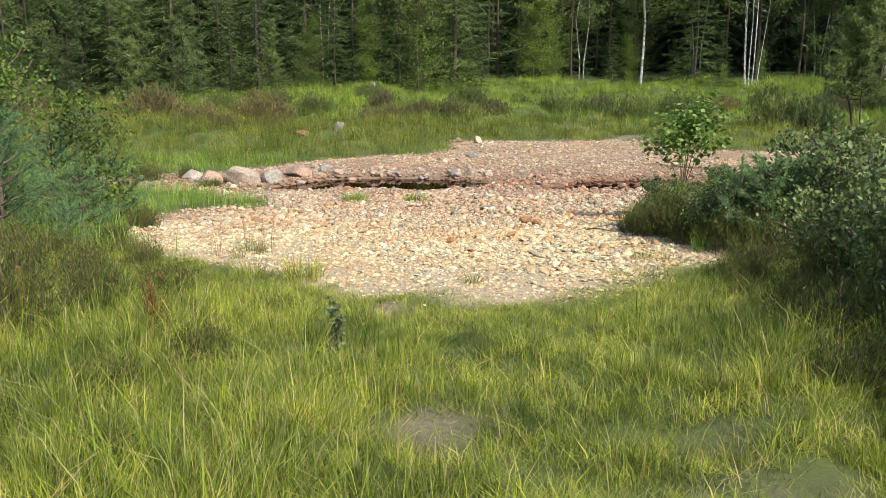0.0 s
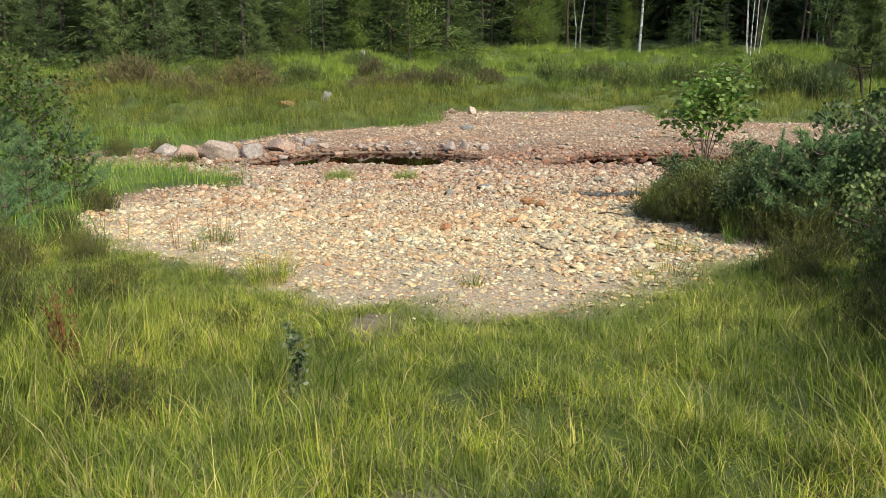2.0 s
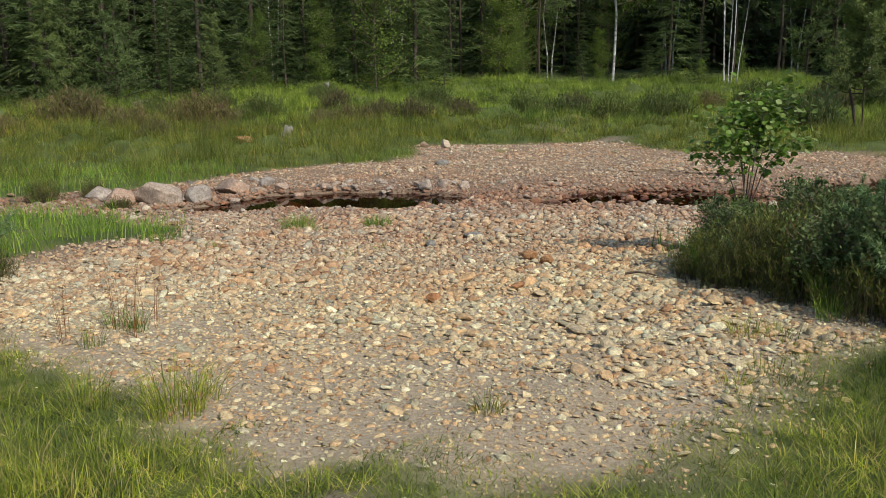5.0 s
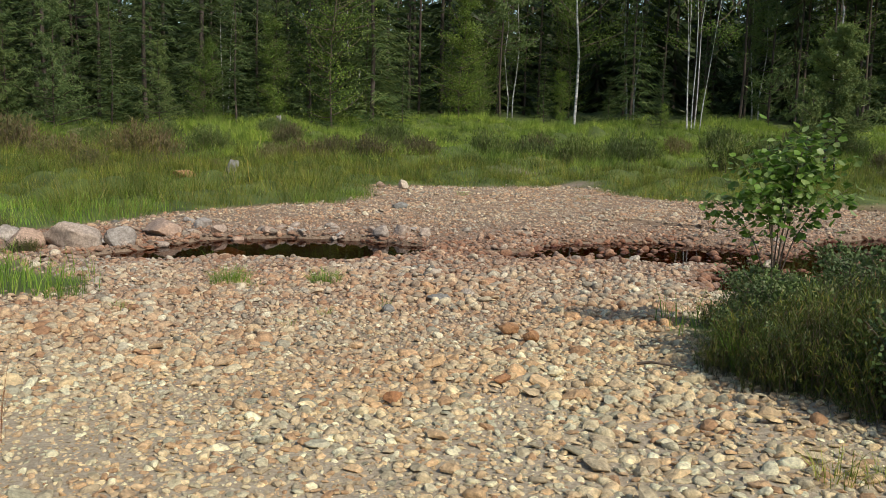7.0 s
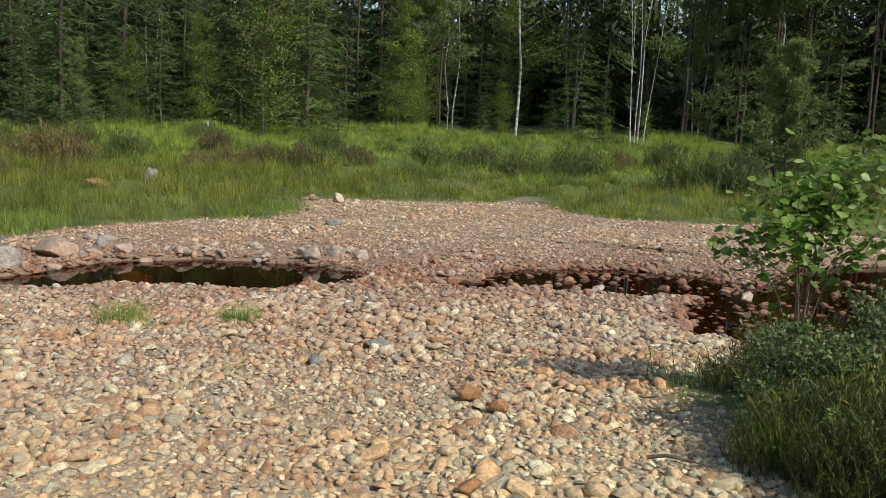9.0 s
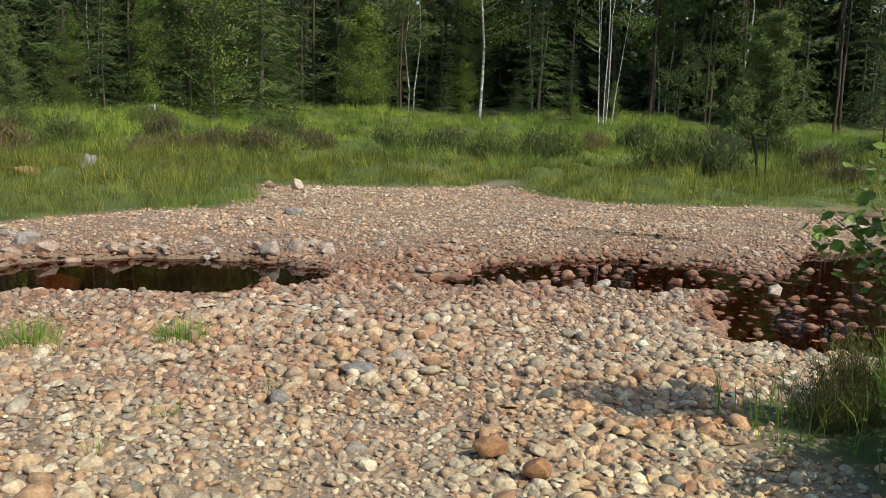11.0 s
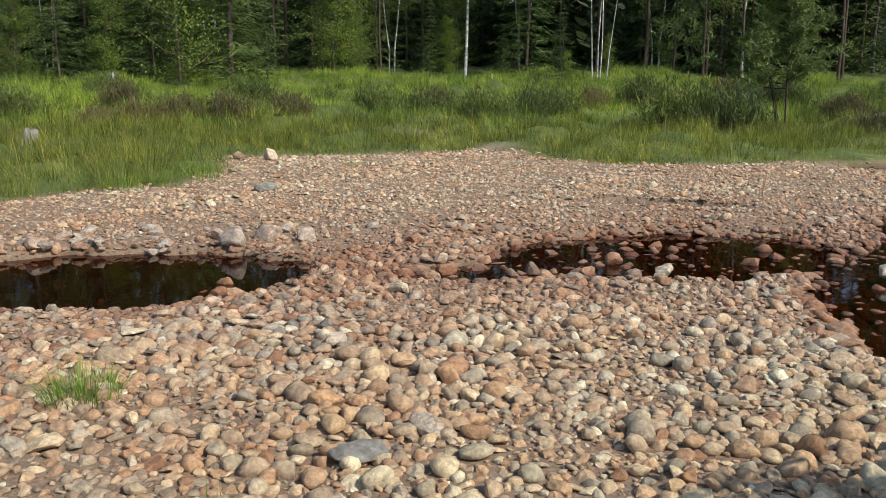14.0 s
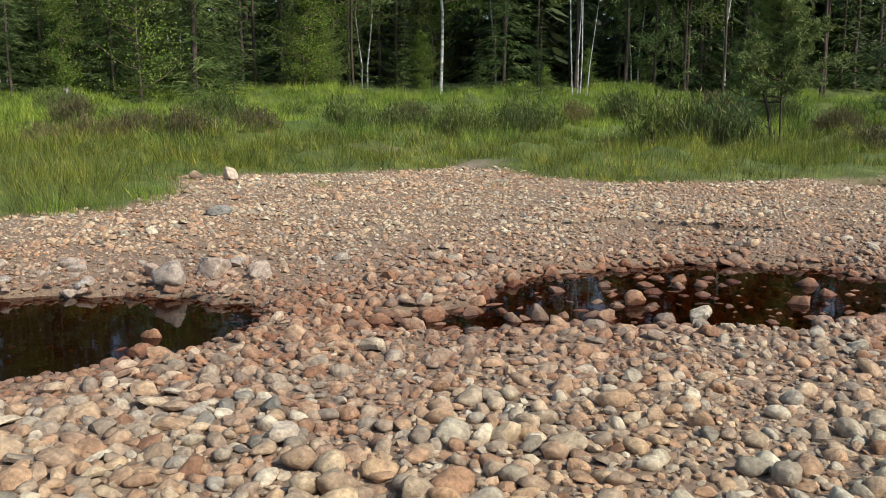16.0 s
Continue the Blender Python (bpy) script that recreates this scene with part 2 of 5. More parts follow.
def ground_material():
    """Sand and grit in the bed, humus and moss outside it, trodden earth in the bare places; the mesh says which lies where."""
    m, nt, bsdf, link = material("ground")
    geo = nt.nodes.new("ShaderNodeNewGeometry")
    at = nt.nodes.new("ShaderNodeAttribute")
    at.attribute_name = "cover"
    sep = nt.nodes.new("ShaderNodeSeparateColor")
    link(at.outputs["Color"], sep.inputs[0])
    fine = node(nt, "ShaderNodeTexNoise", Scale=38.0, Detail=6.0, Roughness=0.75)
    slow = node(nt, "ShaderNodeTexNoise", Scale=1.6, Detail=4.0)
    vor = node(nt, "ShaderNodeTexVoronoi", Scale=30.0)
    for n in (fine, slow, vor):
        link(geo.outputs["Position"], n.inputs["Vector"])
    # sand, set darker to stand in for shade in the gaps between cobbles
    sand = ramp(nt, [(0.3, (0.15, 0.095, 0.06)), (0.5, (0.26, 0.18, 0.115)), (0.7, (0.40, 0.30, 0.21))])
    link(fine.outputs[0], sand.inputs[0])
    soil = ramp(nt, [(0.3, (0.060, 0.080, 0.018)), (0.55, (0.11, 0.15, 0.030)), (0.75, (0.19, 0.21, 0.055))])
    link(slow.outputs[0], soil.inputs[0])
    bare = ramp(nt, [(0.3, (0.12, 0.09, 0.06)), (0.5, (0.26, 0.20, 0.14)), (0.7, (0.40, 0.33, 0.24))])
    link(fine.outputs[0], bare.inputs[0])
    dust = ramp(nt, [(0.3, (0.30, 0.225, 0.14)), (0.5, (0.48, 0.385, 0.255)), (0.7, (0.64, 0.54, 0.385))])
    link(fine.outputs[0], dust.inputs[0])
    grit = mix(nt)
    link(at.outputs["Alpha"], grit.inputs[0])
    link(sand.outputs[0], grit.inputs[6])
    link(dust.outputs[0], grit.inputs[7])
    a = mix(nt)
    link(sep.outputs[0], a.inputs[0])
    link(soil.outputs[0], a.inputs[6])
    link(grit.outputs[2], a.inputs[7])
    b = mix(nt)
    link(sep.outputs[1], b.inputs[0])
    link(a.outputs[2], b.inputs[6])
    link(bare.outputs[0], b.inputs[7])
    # dark silt; its darkening with depth also stands in for light lost in water
    silt = mix(nt)
    link(sep.outputs[2], silt.inputs[0])
    link(b.outputs[2], silt.inputs[6])
    silt.inputs[7].default_value = (0.055, 0.026, 0.012, 1)
    link(silt.outputs[2], bsdf.inputs["Base Color"])
    bsdf.inputs["Roughness"].default_value = 0.92
    bump = node(nt, "ShaderNodeBump", Strength=0.6, Distance=0.03)
    link(fine.outputs[0], bump.inputs["Height"])
    link(bump.outputs[0], bsdf.inputs["Normal"])
    return m


def water_material():
    m, nt, bsdf, link = material("bog_water")
    tr = nt.nodes.new("ShaderNodeBsdfTransparent")
    tr.inputs[0].default_value = (0.42, 0.20, 0.075, 1)
    gl = node(nt, "ShaderNodeBsdfGlossy", Roughness=0.03)
    fr = node(nt, "ShaderNodeFresnel", IOR=1.33)
    s = nt.nodes.new("ShaderNodeMixShader")
    link(fr.outputs[0], s.inputs[0])
    link(tr.outputs[0], s.inputs[1])
    link(gl.outputs[0], s.inputs[2])
    n = node(nt, "ShaderNodeTexNoise", Scale=6.0, Detail=2.0)
    geo = nt.nodes.new("ShaderNodeNewGeometry")
    link(geo.outputs["Position"], n.inputs["Vector"])
    b = node(nt, "ShaderNodeBump", Strength=0.04, Distance=0.02)
    link(n.outputs[0], b.inputs["Height"])
    link(b.outputs[0], gl.inputs["Normal"])
    link(s.outputs[0], nt.nodes["Material Output"].inputs[0])
    return m


M_GROUND, M_WATER = ground_material(), water_material()

# ---- mesh helpers ----
def raw(name, verts, faces, mat, smooth=True, flat_from=None):
    """A mesh from arrays; all faces have the same number of corners."""
    verts, faces = np.asarray(verts, np.float32), np.asarray(faces, np.int32)
    me = bpy.data.meshes.new(name)
    k = faces.shape[1]
    me.vertices.add(len(verts))
    me.vertices.foreach_set("co", verts.ravel())
    me.loops.add(faces.size)
    me.loops.foreach_set("vertex_index", faces.ravel())
    me.polygons.add(len(faces))
    me.polygons.foreach_set("loop_start", np.arange(0, faces.size, k, dtype=np.int32))
    me.polygons.foreach_set("use_smooth", np.full(len(faces), smooth) if flat_from is None else np.arange(len(faces)) < flat_from)
    me.update(calc_edges=True)
    me.validate()
    me.materials.append(mat)
    return me


def part(name, me, parent, label=""):
    ob = new(name, me)
    ob.parent = parent
    return tagged(ob, label)


def thing(name, label, category, at=(0, 0, 0), turn=0.0, group="", kind=""):
    ob = new(name)
    ob.empty_display_size = 0.1
    ob.matrix_basis = pose(*at, 0, 0, turn)
    return tagged(ob, label, category, group, kind)


def merge(bits):
    """Joins (verts, faces) pairs."""
    vs, fs, n = [], [], 0
    for v, f in bits:
        vs.append(np.asarray(v, float))
        fs.append(np.asarray(f, int) + n)
        n += len(v)
    return np.concatenate(vs), np.concatenate(fs)


def tube(points, radii, sides=7):
    """A tapered tube along points, of triangles."""
    pts = np.asarray(points, float)
    d = np.gradient(pts, axis=0)
    d /= np.linalg.norm(d, axis=1)[:, None] + 1e-9
    ref = np.array([0.31, 0.95, 0.05])
    a = np.cross(d, ref)
    a /= np.linalg.norm(a, axis=1)[:, None] + 1e-9
    b = np.cross(d, a)
    ang = np.arange(sides) * 2 * np.pi / sides
    ring = a[:, None] * np.cos(ang)[None, :, None] + b[:, None] * np.sin(ang)[None, :, None]
    v = (pts[:, None] + ring * np.asarray(radii, float)[:, None, None]).reshape(-1, 3)
    f = []
    for i in range(len(pts) - 1):
        for j in range(sides):
            p, q = i * sides + j, i * sides + (j + 1) % sides
            f += [(p, q, q + sides), (p, q + sides, p + sides)]
    return v, np.array(f)


def blades(base, lean, length, width, bend, rng, segments=3):
    """Grass blades as bent, tapering strips. base: (n, 3); lean: (n, 2) unit way over the ground; bend: how far the tip goes out."""
    n = len(base)
    side = np.stack([-lean[:, 1], lean[:, 0], np.zeros(n)], 1)
    tw = rng.uniform(-1.2, 1.2, n)
    side = side * np.cos(tw)[:, None] + np.stack([lean[:, 0], lean[:, 1], np.zeros(n)], 1) * np.sin(tw)[:, None]
    rows = []
    for s in range(segments):
        u = s / segments
        c = base + np.stack([lean[:, 0] * bend * u**1.8, lean[:, 1] * bend * u**1.8, length * (u - 0.25 * u * u * np.minimum(1, bend / np.maximum(length, 1e-3)))], 1)
        w = (width * (1 - 0.55 * u))[:, None] * side * 0.5
        rows += [c - w, c + w]
    tip = base + np.stack([lean[:, 0] * bend, lean[:, 1] * bend, length * (1 - 0.25 * np.minimum(1, bend / np.maximum(length, 1e-3)))], 1)
    rows.append(tip)
    v = np.stack(rows, 1)
    k = v.shape[1]
    loc = []
    for s in range(segments - 1):
        a = 2 * s
        loc += [(a, a + 1, a + 3), (a, a + 3, a + 2)]
    a = 2 * (segments - 1)
    loc.append((a, a + 1, a + 2))
    f = (np.arange(n)[:, None, None] * k + np.array(loc)[None]).reshape(-1, 3)
    return v.reshape(-1, 3), f


def unit(rng, n):
    a = rng.uniform(0, 2 * np.pi, n)
    return np.stack([np.cos(a), np.sin(a)], 1)

# ---- the lie of the land ----
PROFILE_Y = [-60, -4, 2.5, 5, 6.4, 7.7, 8.7, 9.5, 10.8, 11.8, 13.4, 14.8, 16.4, 17.8, 19.4, 21, 24.5, 28.5, 32.2, 36, 40, 44, 48, 52, 60, 120, 600]
PROFILE_Z = [1.6, .98, .82, .71, .62, .535, .465, .40, .31, .25, .2, .17, .12, .07, .10, .17, .16, .18, .34, .56, .80, 1.14, 1.48, 1.75, 2.2, 4.2, 12.0]
BED = np.array([(-4.6, 12.6), (-3.9, 10.1), (-2.9, 8.7), (-2.15, 8.1), (-1.5, 7.35), (-0.85, 6.65), (-0.15, 6.5), (0.62, 6.5), (1.2, 7.25), (1.9, 7.95), (2.5, 8.5), (2.42, 9.1),
                (2.2, 10.0), (2.1, 11.0), (2.15, 11.9), (2.5, 12.7), (3.4, 13.1), (4.7, 13.3), (6.4, 14.0), (9.2, 15.8), (14, 20), (17, 23.8), (14.2, 24.9), (10, 25.1), (7.6, 25.0),
                (6.0, 25.9), (5.5, 28.3), (5.0, 28.9), (3.7, 28.3), (2, 28.2), (-0.3, 28.2), (-0.42, 25.2), (-1.2, 23.6), (-2.3, 23.1), (-3.4, 22.0),
                (-4.9, 19.9), (-6.0, 19.2), (-8.2, 18.5), (-8.2, 16.9), (-5.6, 16.7), (-4.6, 16.2), (-4.2, 15.5), (-3.2, 14.9), (-3.2, 14.1), (-4.3, 13.3)])
# pools: centre, half lengths, turn, depth
POOLS = [(-1.5, 18.1, 1.9, 1.12, 0, .18), (-3.1, 17.4, 1.2, 0.6, 20, .10), (3.95, 18.05, 1.8, 1.2, 2, .03), (2.25, 17.7, 1.1, 0.42, 4, .02),
         (6.3, 16.4, 3.3, 1.55, 40, .03), (12.9, 24.1, 2.6, 0.9, -10, .12), (5.3, 20.7, 1.0, 0.24, -28, .04), (8.9, 19.2, 2.2, 0.85, 15, .08)]


def wave(x, y, s, seed=0.0):
    """A smooth, cheap, uneven field in about -1 to 1."""
    return (np.sin(x * s * 1.3 + seed) * np.cos(y * s * 1.1 - 1.7 * seed) + 0.6 * np.sin(x * s * 2.9 - y * s * 2.3 + 2.1 * seed)
            + 0.4 * np.sin(y * s * 5.3 + x * s * 4.1 + seed * 3.3)) / 1.6


def inside(x, y):
    """Metres inside the stony bed (negative outside)."""
    x, y = np.asarray(x, float), np.asarray(y, float)
    best, odd = np.full(x.shape, 1e9), np.zeros(x.shape, bool)
    for (ax, ay), (bx, by) in zip(BED, np.roll(BED, -1, 0)):
        dx, dy = bx - ax, by - ay
        u = np.clip(((x - ax) * dx + (y - ay) * dy) / (dx * dx + dy * dy), 0, 1)
        best = np.minimum(best, np.hypot(x - ax - u * dx, y - ay - u * dy))
        with np.errstate(divide="ignore", invalid="ignore"):
            odd ^= ((ay > y) != (by > y)) & (x < (bx - ax) * (y - ay) / (by - ay) + ax)
    return np.where(odd, best, -best) + 0.18 * wave(x, y, 2.2, 1.0)


def pools(x, y):
    """0 on dry ground to 1 in the pools, and how deep the pool there is."""
    d, deep = np.full(np.shape(x), -1.0), np.full(np.shape(x), 0.1)
    for cx, cy, rx, ry, turn, depth in POOLS:
        c, s = math.cos(radians(turn)), math.sin(radians(turn))
        u, v = (x - cx) * c + (y - cy) * s, (y - cy) * c - (x - cx) * s
        q = 1 - np.hypot(u / rx, v / ry) + 0.08 * wave(x, y, 3.1, 2.0)
        deep = np.where(q > d, depth, deep)
        d = np.maximum(d, q)
    m = np.clip(d / 0.3 + 0.5, 0, 1)
    return m * m * (3 - 2 * m), deep


def height(x, y):
    x, y = np.asarray(x, float), np.asarray(y, float)
    z = np.interp(y, PROFILE_Y, PROFILE_Z)
    z = (z + np.interp(y - 0.5, PROFILE_Y, PROFILE_Z) + np.interp(y + 0.5, PROFILE_Y, PROFILE_Z)) / 3
    e = inside(x, y)
    out = np.clip(-e / 1.2, 0, 1)
    far = np.clip((y - 20) / 4, 0, 1)
    z = z + out * far * 0.10 + out * (0.05 * wave(x, y, 1.7, 4.0) + 0.03 * wave(x, y, 4.1, 5.0))
    z = z + far * (np.clip((-e - 2) / 6, 0, 1) * 0.32 * wave(x, y, 0.33, 7.0) + np.clip((-e - 0.4) / 3, 0, 1) * 0.24 * wave(x, y, 1.05, 8.0))
    z = z + (1 - out) * 0.025 * wave(x, y, 1.9, 6.0)
    # the bush knoll beside the bed stands a little higher, hummocks grow on the near bank
    z = z + 0.28 * np.exp(-((x - 4.6) / 2.6) ** 2 - ((y - 10.2) / 2.6) ** 2)
    near = np.clip((7 - y) / 2, 0, 1) * out
    z = z + near * (0.10 * np.clip(wave(x, y, 1.1, 9.0), 0, 1) + 0.12 * np.clip((np.abs(x) - 0.8) / 2, 0, 1))
    m, deep = pools(x, y)
    return z * (1 - m) - deep * m


def z_at(x, y):
    return float(height(np.array([x]), np.array([y]))[0])


BARE = [(-0.16, 3.5, 0.34, 0.4), (1.0, 3.45, 0.36, 0.24), (1.1, 2.85, 0.46, 0.26), (-0.55, 6.0, 0.2, 0.3), (4.4, 31.3, 1.1, 0.7), (5.3, 29.0, 0.6, 0.5)]


def bare(x, y):
    d = np.full(np.shape(x), 0.0)
    for cx, cy, rx, ry in BARE:
        d = np.maximum(d, np.clip(1.2 - np.hypot((x - cx) / rx, (y - cy) / ry) + 0.25 * wave(x, y, 6.0, 3.0), 0, 1))
    return d


def axis(lo, hi, fine_lo, fine_hi, fine, growth=1.22):
    a = list(np.arange(fine_lo, fine_hi + 1e-6, fine))
    s = fine
    while a[-1] < hi:
        s = min(s * growth, 40)
        a.append(min(a[-1] + s, hi))
    s = fine
    while a[0] > lo:
        s = min(s * growth, 40)
        a.insert(0, max(a[0] - s, lo))
    return np.array(a)


gx, gy = axis(-600, 600, -8, 10, 0.14), axis(-200, 600, 5, 30, 0.14)
X, Y = np.meshgrid(gx, gy)
Z = height(X, Y)
nx, ny = len(gx), len(gy)
i = (np.arange(ny - 1)[:, None] * nx + np.arange(nx - 1)[None]).ravel()
me = raw("ground", np.stack([X, Y, Z], -1).reshape(-1, 3), np.stack([i, i + 1, i + nx + 1, i + nx], 1), M_GROUND)
cover = me.color_attributes.new("cover", "FLOAT_COLOR", "POINT")
mask = np.stack([np.clip(inside(X, Y) / 0.3 + 1.0, 0, 1), bare(X, Y), np.clip((0.02 - Z) / 0.06, 0, 1) * (pools(X, Y)[0] > 0), np.clip((13.5 - Y) / 4.0, 0, 1)], -1)
cover.data.foreach_set("color", mask.astype(np.float32).ravel())
ground = tagged(new("ground", me), "stony stream bed between mossy grass banks", "ground", kind="structure")

wx, wy = np.linspace(-9, 17, 40), np.linspace(12.5, 27.5, 30)
WX, WY = np.meshgrid(wx, wy)
i = (np.arange(29)[:, None] * 40 + np.arange(39)[None]).ravel()
water = tagged(new("water", raw("water", np.stack([WX, WY, 0 * WX + 0.025], -1).reshape(-1, 3), np.stack([i, i + 1, i + 41, i + 40], 1), M_WATER)),
               "still brown bog water in shallow pools among stones", "water", kind="structure")

# ---- trees ----
def spruce_parts(h, seed, low=0.3, fine=1.0, reach_of=0.19):
    """A spruce: whorls of drooping boughs, each a flat frond of overlapping twigs; small gaps show between the whorls."""
    rng = np.random.default_rng(seed)
    zz = np.linspace(0, h, 9)
    trunk = tube(np.stack([0.04 * np.sin(zz + seed), 0.04 * np.cos(zz * 1.3), zz], 1), 0.0075 * h * (1 - zz / h) + 0.012, 6)
    base, tip, wid = [], [], []
    z = low
    while z < h - 0.2:
        f = (h - z) / h
        reach = (reach_of * h * f**0.8 + 0.12) * rng.uniform(0.7, 1.1)
        k = int(rng.integers(5, 8))
        g = fine if z < 8.5 else fine * 2.0
        for a in rng.uniform(0, 2 * np.pi) + np.arange(k) * 2 * np.pi / k + rng.uniform(-0.4, 0.4, k):
            r = reach * rng.uniform(0.55, 1.2)
            dip = rng.uniform(0.15, 0.5)
            out, sd = np.array([np.cos(a), np.sin(a), 0]), np.array([-np.sin(a), np.cos(a), 0])
            m = max(3, int(r / (0.085 * g)))
            for u in np.linspace(0.12, 1.0, m):
                p = out * r * u + np.array([0, 0, z - dip * r * u + 0.22 * r * u**3])
                w = (0.20 * r * (1 - 0.55 * u) + 0.12) * g**0.5
                for sg in (-1, 1):
                    q = p + sd * sg * w * rng.uniform(0.4, 1.1) + out * w * rng.uniform(0.2, 0.9) + np.array([0, 0, w * rng.uniform(-0.7, 0.1)])
                    base.append(p + rng.normal(size=3) * 0.04), tip.append(q), wid.append(rng.uniform(0.011, 0.026) * g)
        z += rng.uniform(0.26, 0.46) * g
    base, tip, wid = np.array(base), np.array(tip), np.array(wid)
    return trunk, spray(base, tip, wid, rng)


def spray(base, tip, wid, rng):
    """Narrow kite-shaped twigs from base to tip."""
    d = tip - base
    s = np.cross(d, rng.normal(size=d.shape))
    s /= np.linalg.norm(s, axis=1)[:, None] + 1e-9
    mid = base + 0.45 * d
    s = s * wid[:, None]
    v = np.stack([base, mid - s, tip, mid + s], 1).reshape(-1, 3)
    k = np.arange(len(base))[:, None] * 4
    f = np.concatenate([k + np.array([[0, 1, 2]]), k + np.array([[0, 2, 3]])])
    return v, f


def clumps(centres, rng, size, needles, width):
    """Stars of needles round points, pointing mostly up and outward."""
    n = len(centres)
    d = rng.normal(size=(n, needles, 3)) + np.array([0, 0, 0.35])
    d /= np.linalg.norm(d, axis=2)[..., None]
    size = np.broadcast_to(size, (n,))[:, None, None] * rng.uniform(0.7, 1.2, (n, needles, 1))
    tip = centres[:, None] + d * size
    s = np.cross(d, rng.normal(size=d.shape))
    s /= np.linalg.norm(s, axis=2)[..., None]
    b = centres[:, None] + d * size * 0.12
    v = np.stack([b - s * width, b + s * width, tip], 2).reshape(-1, 3)
    f = np.arange(len(v)).reshape(-1, 3)
    return v, f


def limb(p, a, r, rise, rng):
    u = np.linspace(0, 1, 5)
    return p + np.stack([np.cos(a) * r * u, np.sin(a) * r * u, rise * r * u**1.5 + 0.03 * r * np.sin(5 * u + a)], 1)


def pine_parts(h, seed, low=0.25, spread=0.2, per=9, size=0.2, needles=9, count=30):
    rng = np.random.default_rng(seed)
    zz = np.linspace(0, h, 8)
    lean = rng.uniform(-0.03, 0.03, 2) * h
    axis_ = np.stack([lean[0] * (zz / h) ** 2 + 0.05 * np.sin(zz * 0.9 + seed), lean[1] * (zz / h) ** 2, zz], 1)
    wood = [tube(axis_, 0.0040 * h * (1 - zz / h) + 0.010, 7)]
    pts = []
    for k in range(count):
        f = (k + rng.uniform(0, 0.8)) / count
        z = h * (low + (0.97 - low) * f)
        p = np.array([np.interp(z, zz, axis_[:, 0]), np.interp(z, zz, axis_[:, 1]), z])
        a, r = rng.uniform(0, 2 * np.pi), spread * h * (1 - 0.75 * f) * rng.uniform(0.6, 1.15)
        line = limb(p, a, r, 0.25 + 0.5 * f, rng)
        wood.append(tube(line, 0.006 * r + np.linspace(0.012, 0.004, 5), 4))
        for _ in range(per):
            u = rng.uniform(0.35, 1.05)
            c = p + (line[-1] - p) * u
            pts.append(c + rng.normal(size=3) * np.array([0.14, 0.14, 0.10]) * r * 0.9)
    pts.append(axis_[-1])
    return merge(wood), clumps(np.array(pts), rng, size, needles, size * (0.08 if h > 3 else 0.06))


def leafy_parts(h, seed, low, spread, leaves, leaf, stems=1, count=26, radius=0.011, fan=0.05, apart=False):
    """A broad-leaved tree or shrub: stems, limbs and single leaves with gaps between them."""
    rng = np.random.default_rng(seed)
    wood, pts = [], []
    thin = [] if apart else wood
    for s in range(stems):
        hs = h * rng.uniform(0.8, 1.05) if stems > 1 else h
        zz = np.linspace(0, hs, 9)
        turn = 2 * np.pi * (s + rng.uniform(-0.3, 0.3)) / stems + seed
        way = np.array([np.cos(turn), 0.6 * np.sin(turn)]) * fan * hs * rng.uniform(0.5, 1.4)
        root = 0.25 * way * (stems > 1) * (h > 5)
        ax = np.stack([root[0] + way[0] * (zz / hs) ** 1.3 + (0.030 if stems < 4 else 0.045) * hs * np.sin(zz * (0.75 + 0.35 * (s % 3)) + seed + 2.1 * s) * (zz / hs) ** 0.7, root[1] + way[1] * (zz / hs) ** 1.3 + 0.012 * hs * np.sin(zz * 0.8 + s) * zz / hs, zz], 1)
        wood.append(tube(ax, radius * hs * (1 - 0.92 * zz / hs), 8))
        for k in range(count // stems):
            f = rng.uniform(0, 1)
            z = hs * (low + (0.98 - low) * f)
            p = np.array([np.interp(z, zz, ax[:, 0]), np.interp(z, zz, ax[:, 1]), z])
            r = spread * hs * (0.5 + 0.9 * np.sin(np.pi * min(1, f * 0.8 + 0.2))) * rng.uniform(0.5, 1.1)
            line = limb(p, rng.uniform(0, 2 * np.pi), r, rng.uniform(0.2, 0.9), rng)
            thin.append(tube(line, 0.006 * r + np.linspace(0.010, 0.003, 5) * (1 if h > 2.5 else 0.35), 4))
            for _ in range(max(1, leaves // count)):
                u = rng.uniform(0.25, 1.05)
                pts.append(p + (line[-1] - p) * u + rng.normal(size=3) * r * np.array([0.2, 0.2, 0.16]))
    pts = np.array(pts)
    d = rng.normal(size=pts.shape) + np.array([0, 0, -0.3])
    d /= np.linalg.norm(d, axis=1)[:, None]
    ln = leaf * rng.uniform(0.7, 1.25, len(pts))
    leaves_ = spray(pts, pts + d * ln[:, None], ln * 0.34, rng)
    return (merge(wood), leaves_, merge(thin)) if apart else (merge(wood), leaves_)


def make(name, label, category, wood, wood_mat, crown, crown_mat, group="", trunk_name="trunk", crown_name="crown"):
    top = thing(name, label, category, group=group)
    part(trunk_name, raw(name + "_" + trunk_name, *wood, wood_mat), top)
    part(crown_name, raw(name + "_" + crown_name, *crown, crown_mat, smooth=False), top)
    return top


def plant(ob, x, y, scale=1.0, turn=0.0, sink=0.05):
    ob.matrix_basis = pose(x, y, z_at(x, y) - sink, 0, 0, turn) @ Matrix.Diagonal((scale, scale, scale, 1))
    return ob


def again(ob, x, y, scale=1.0, turn=0.0, sink=0.05):
    c = copy_thing(ob, Matrix())
    return plant(c, x, y, scale, turn, sink)


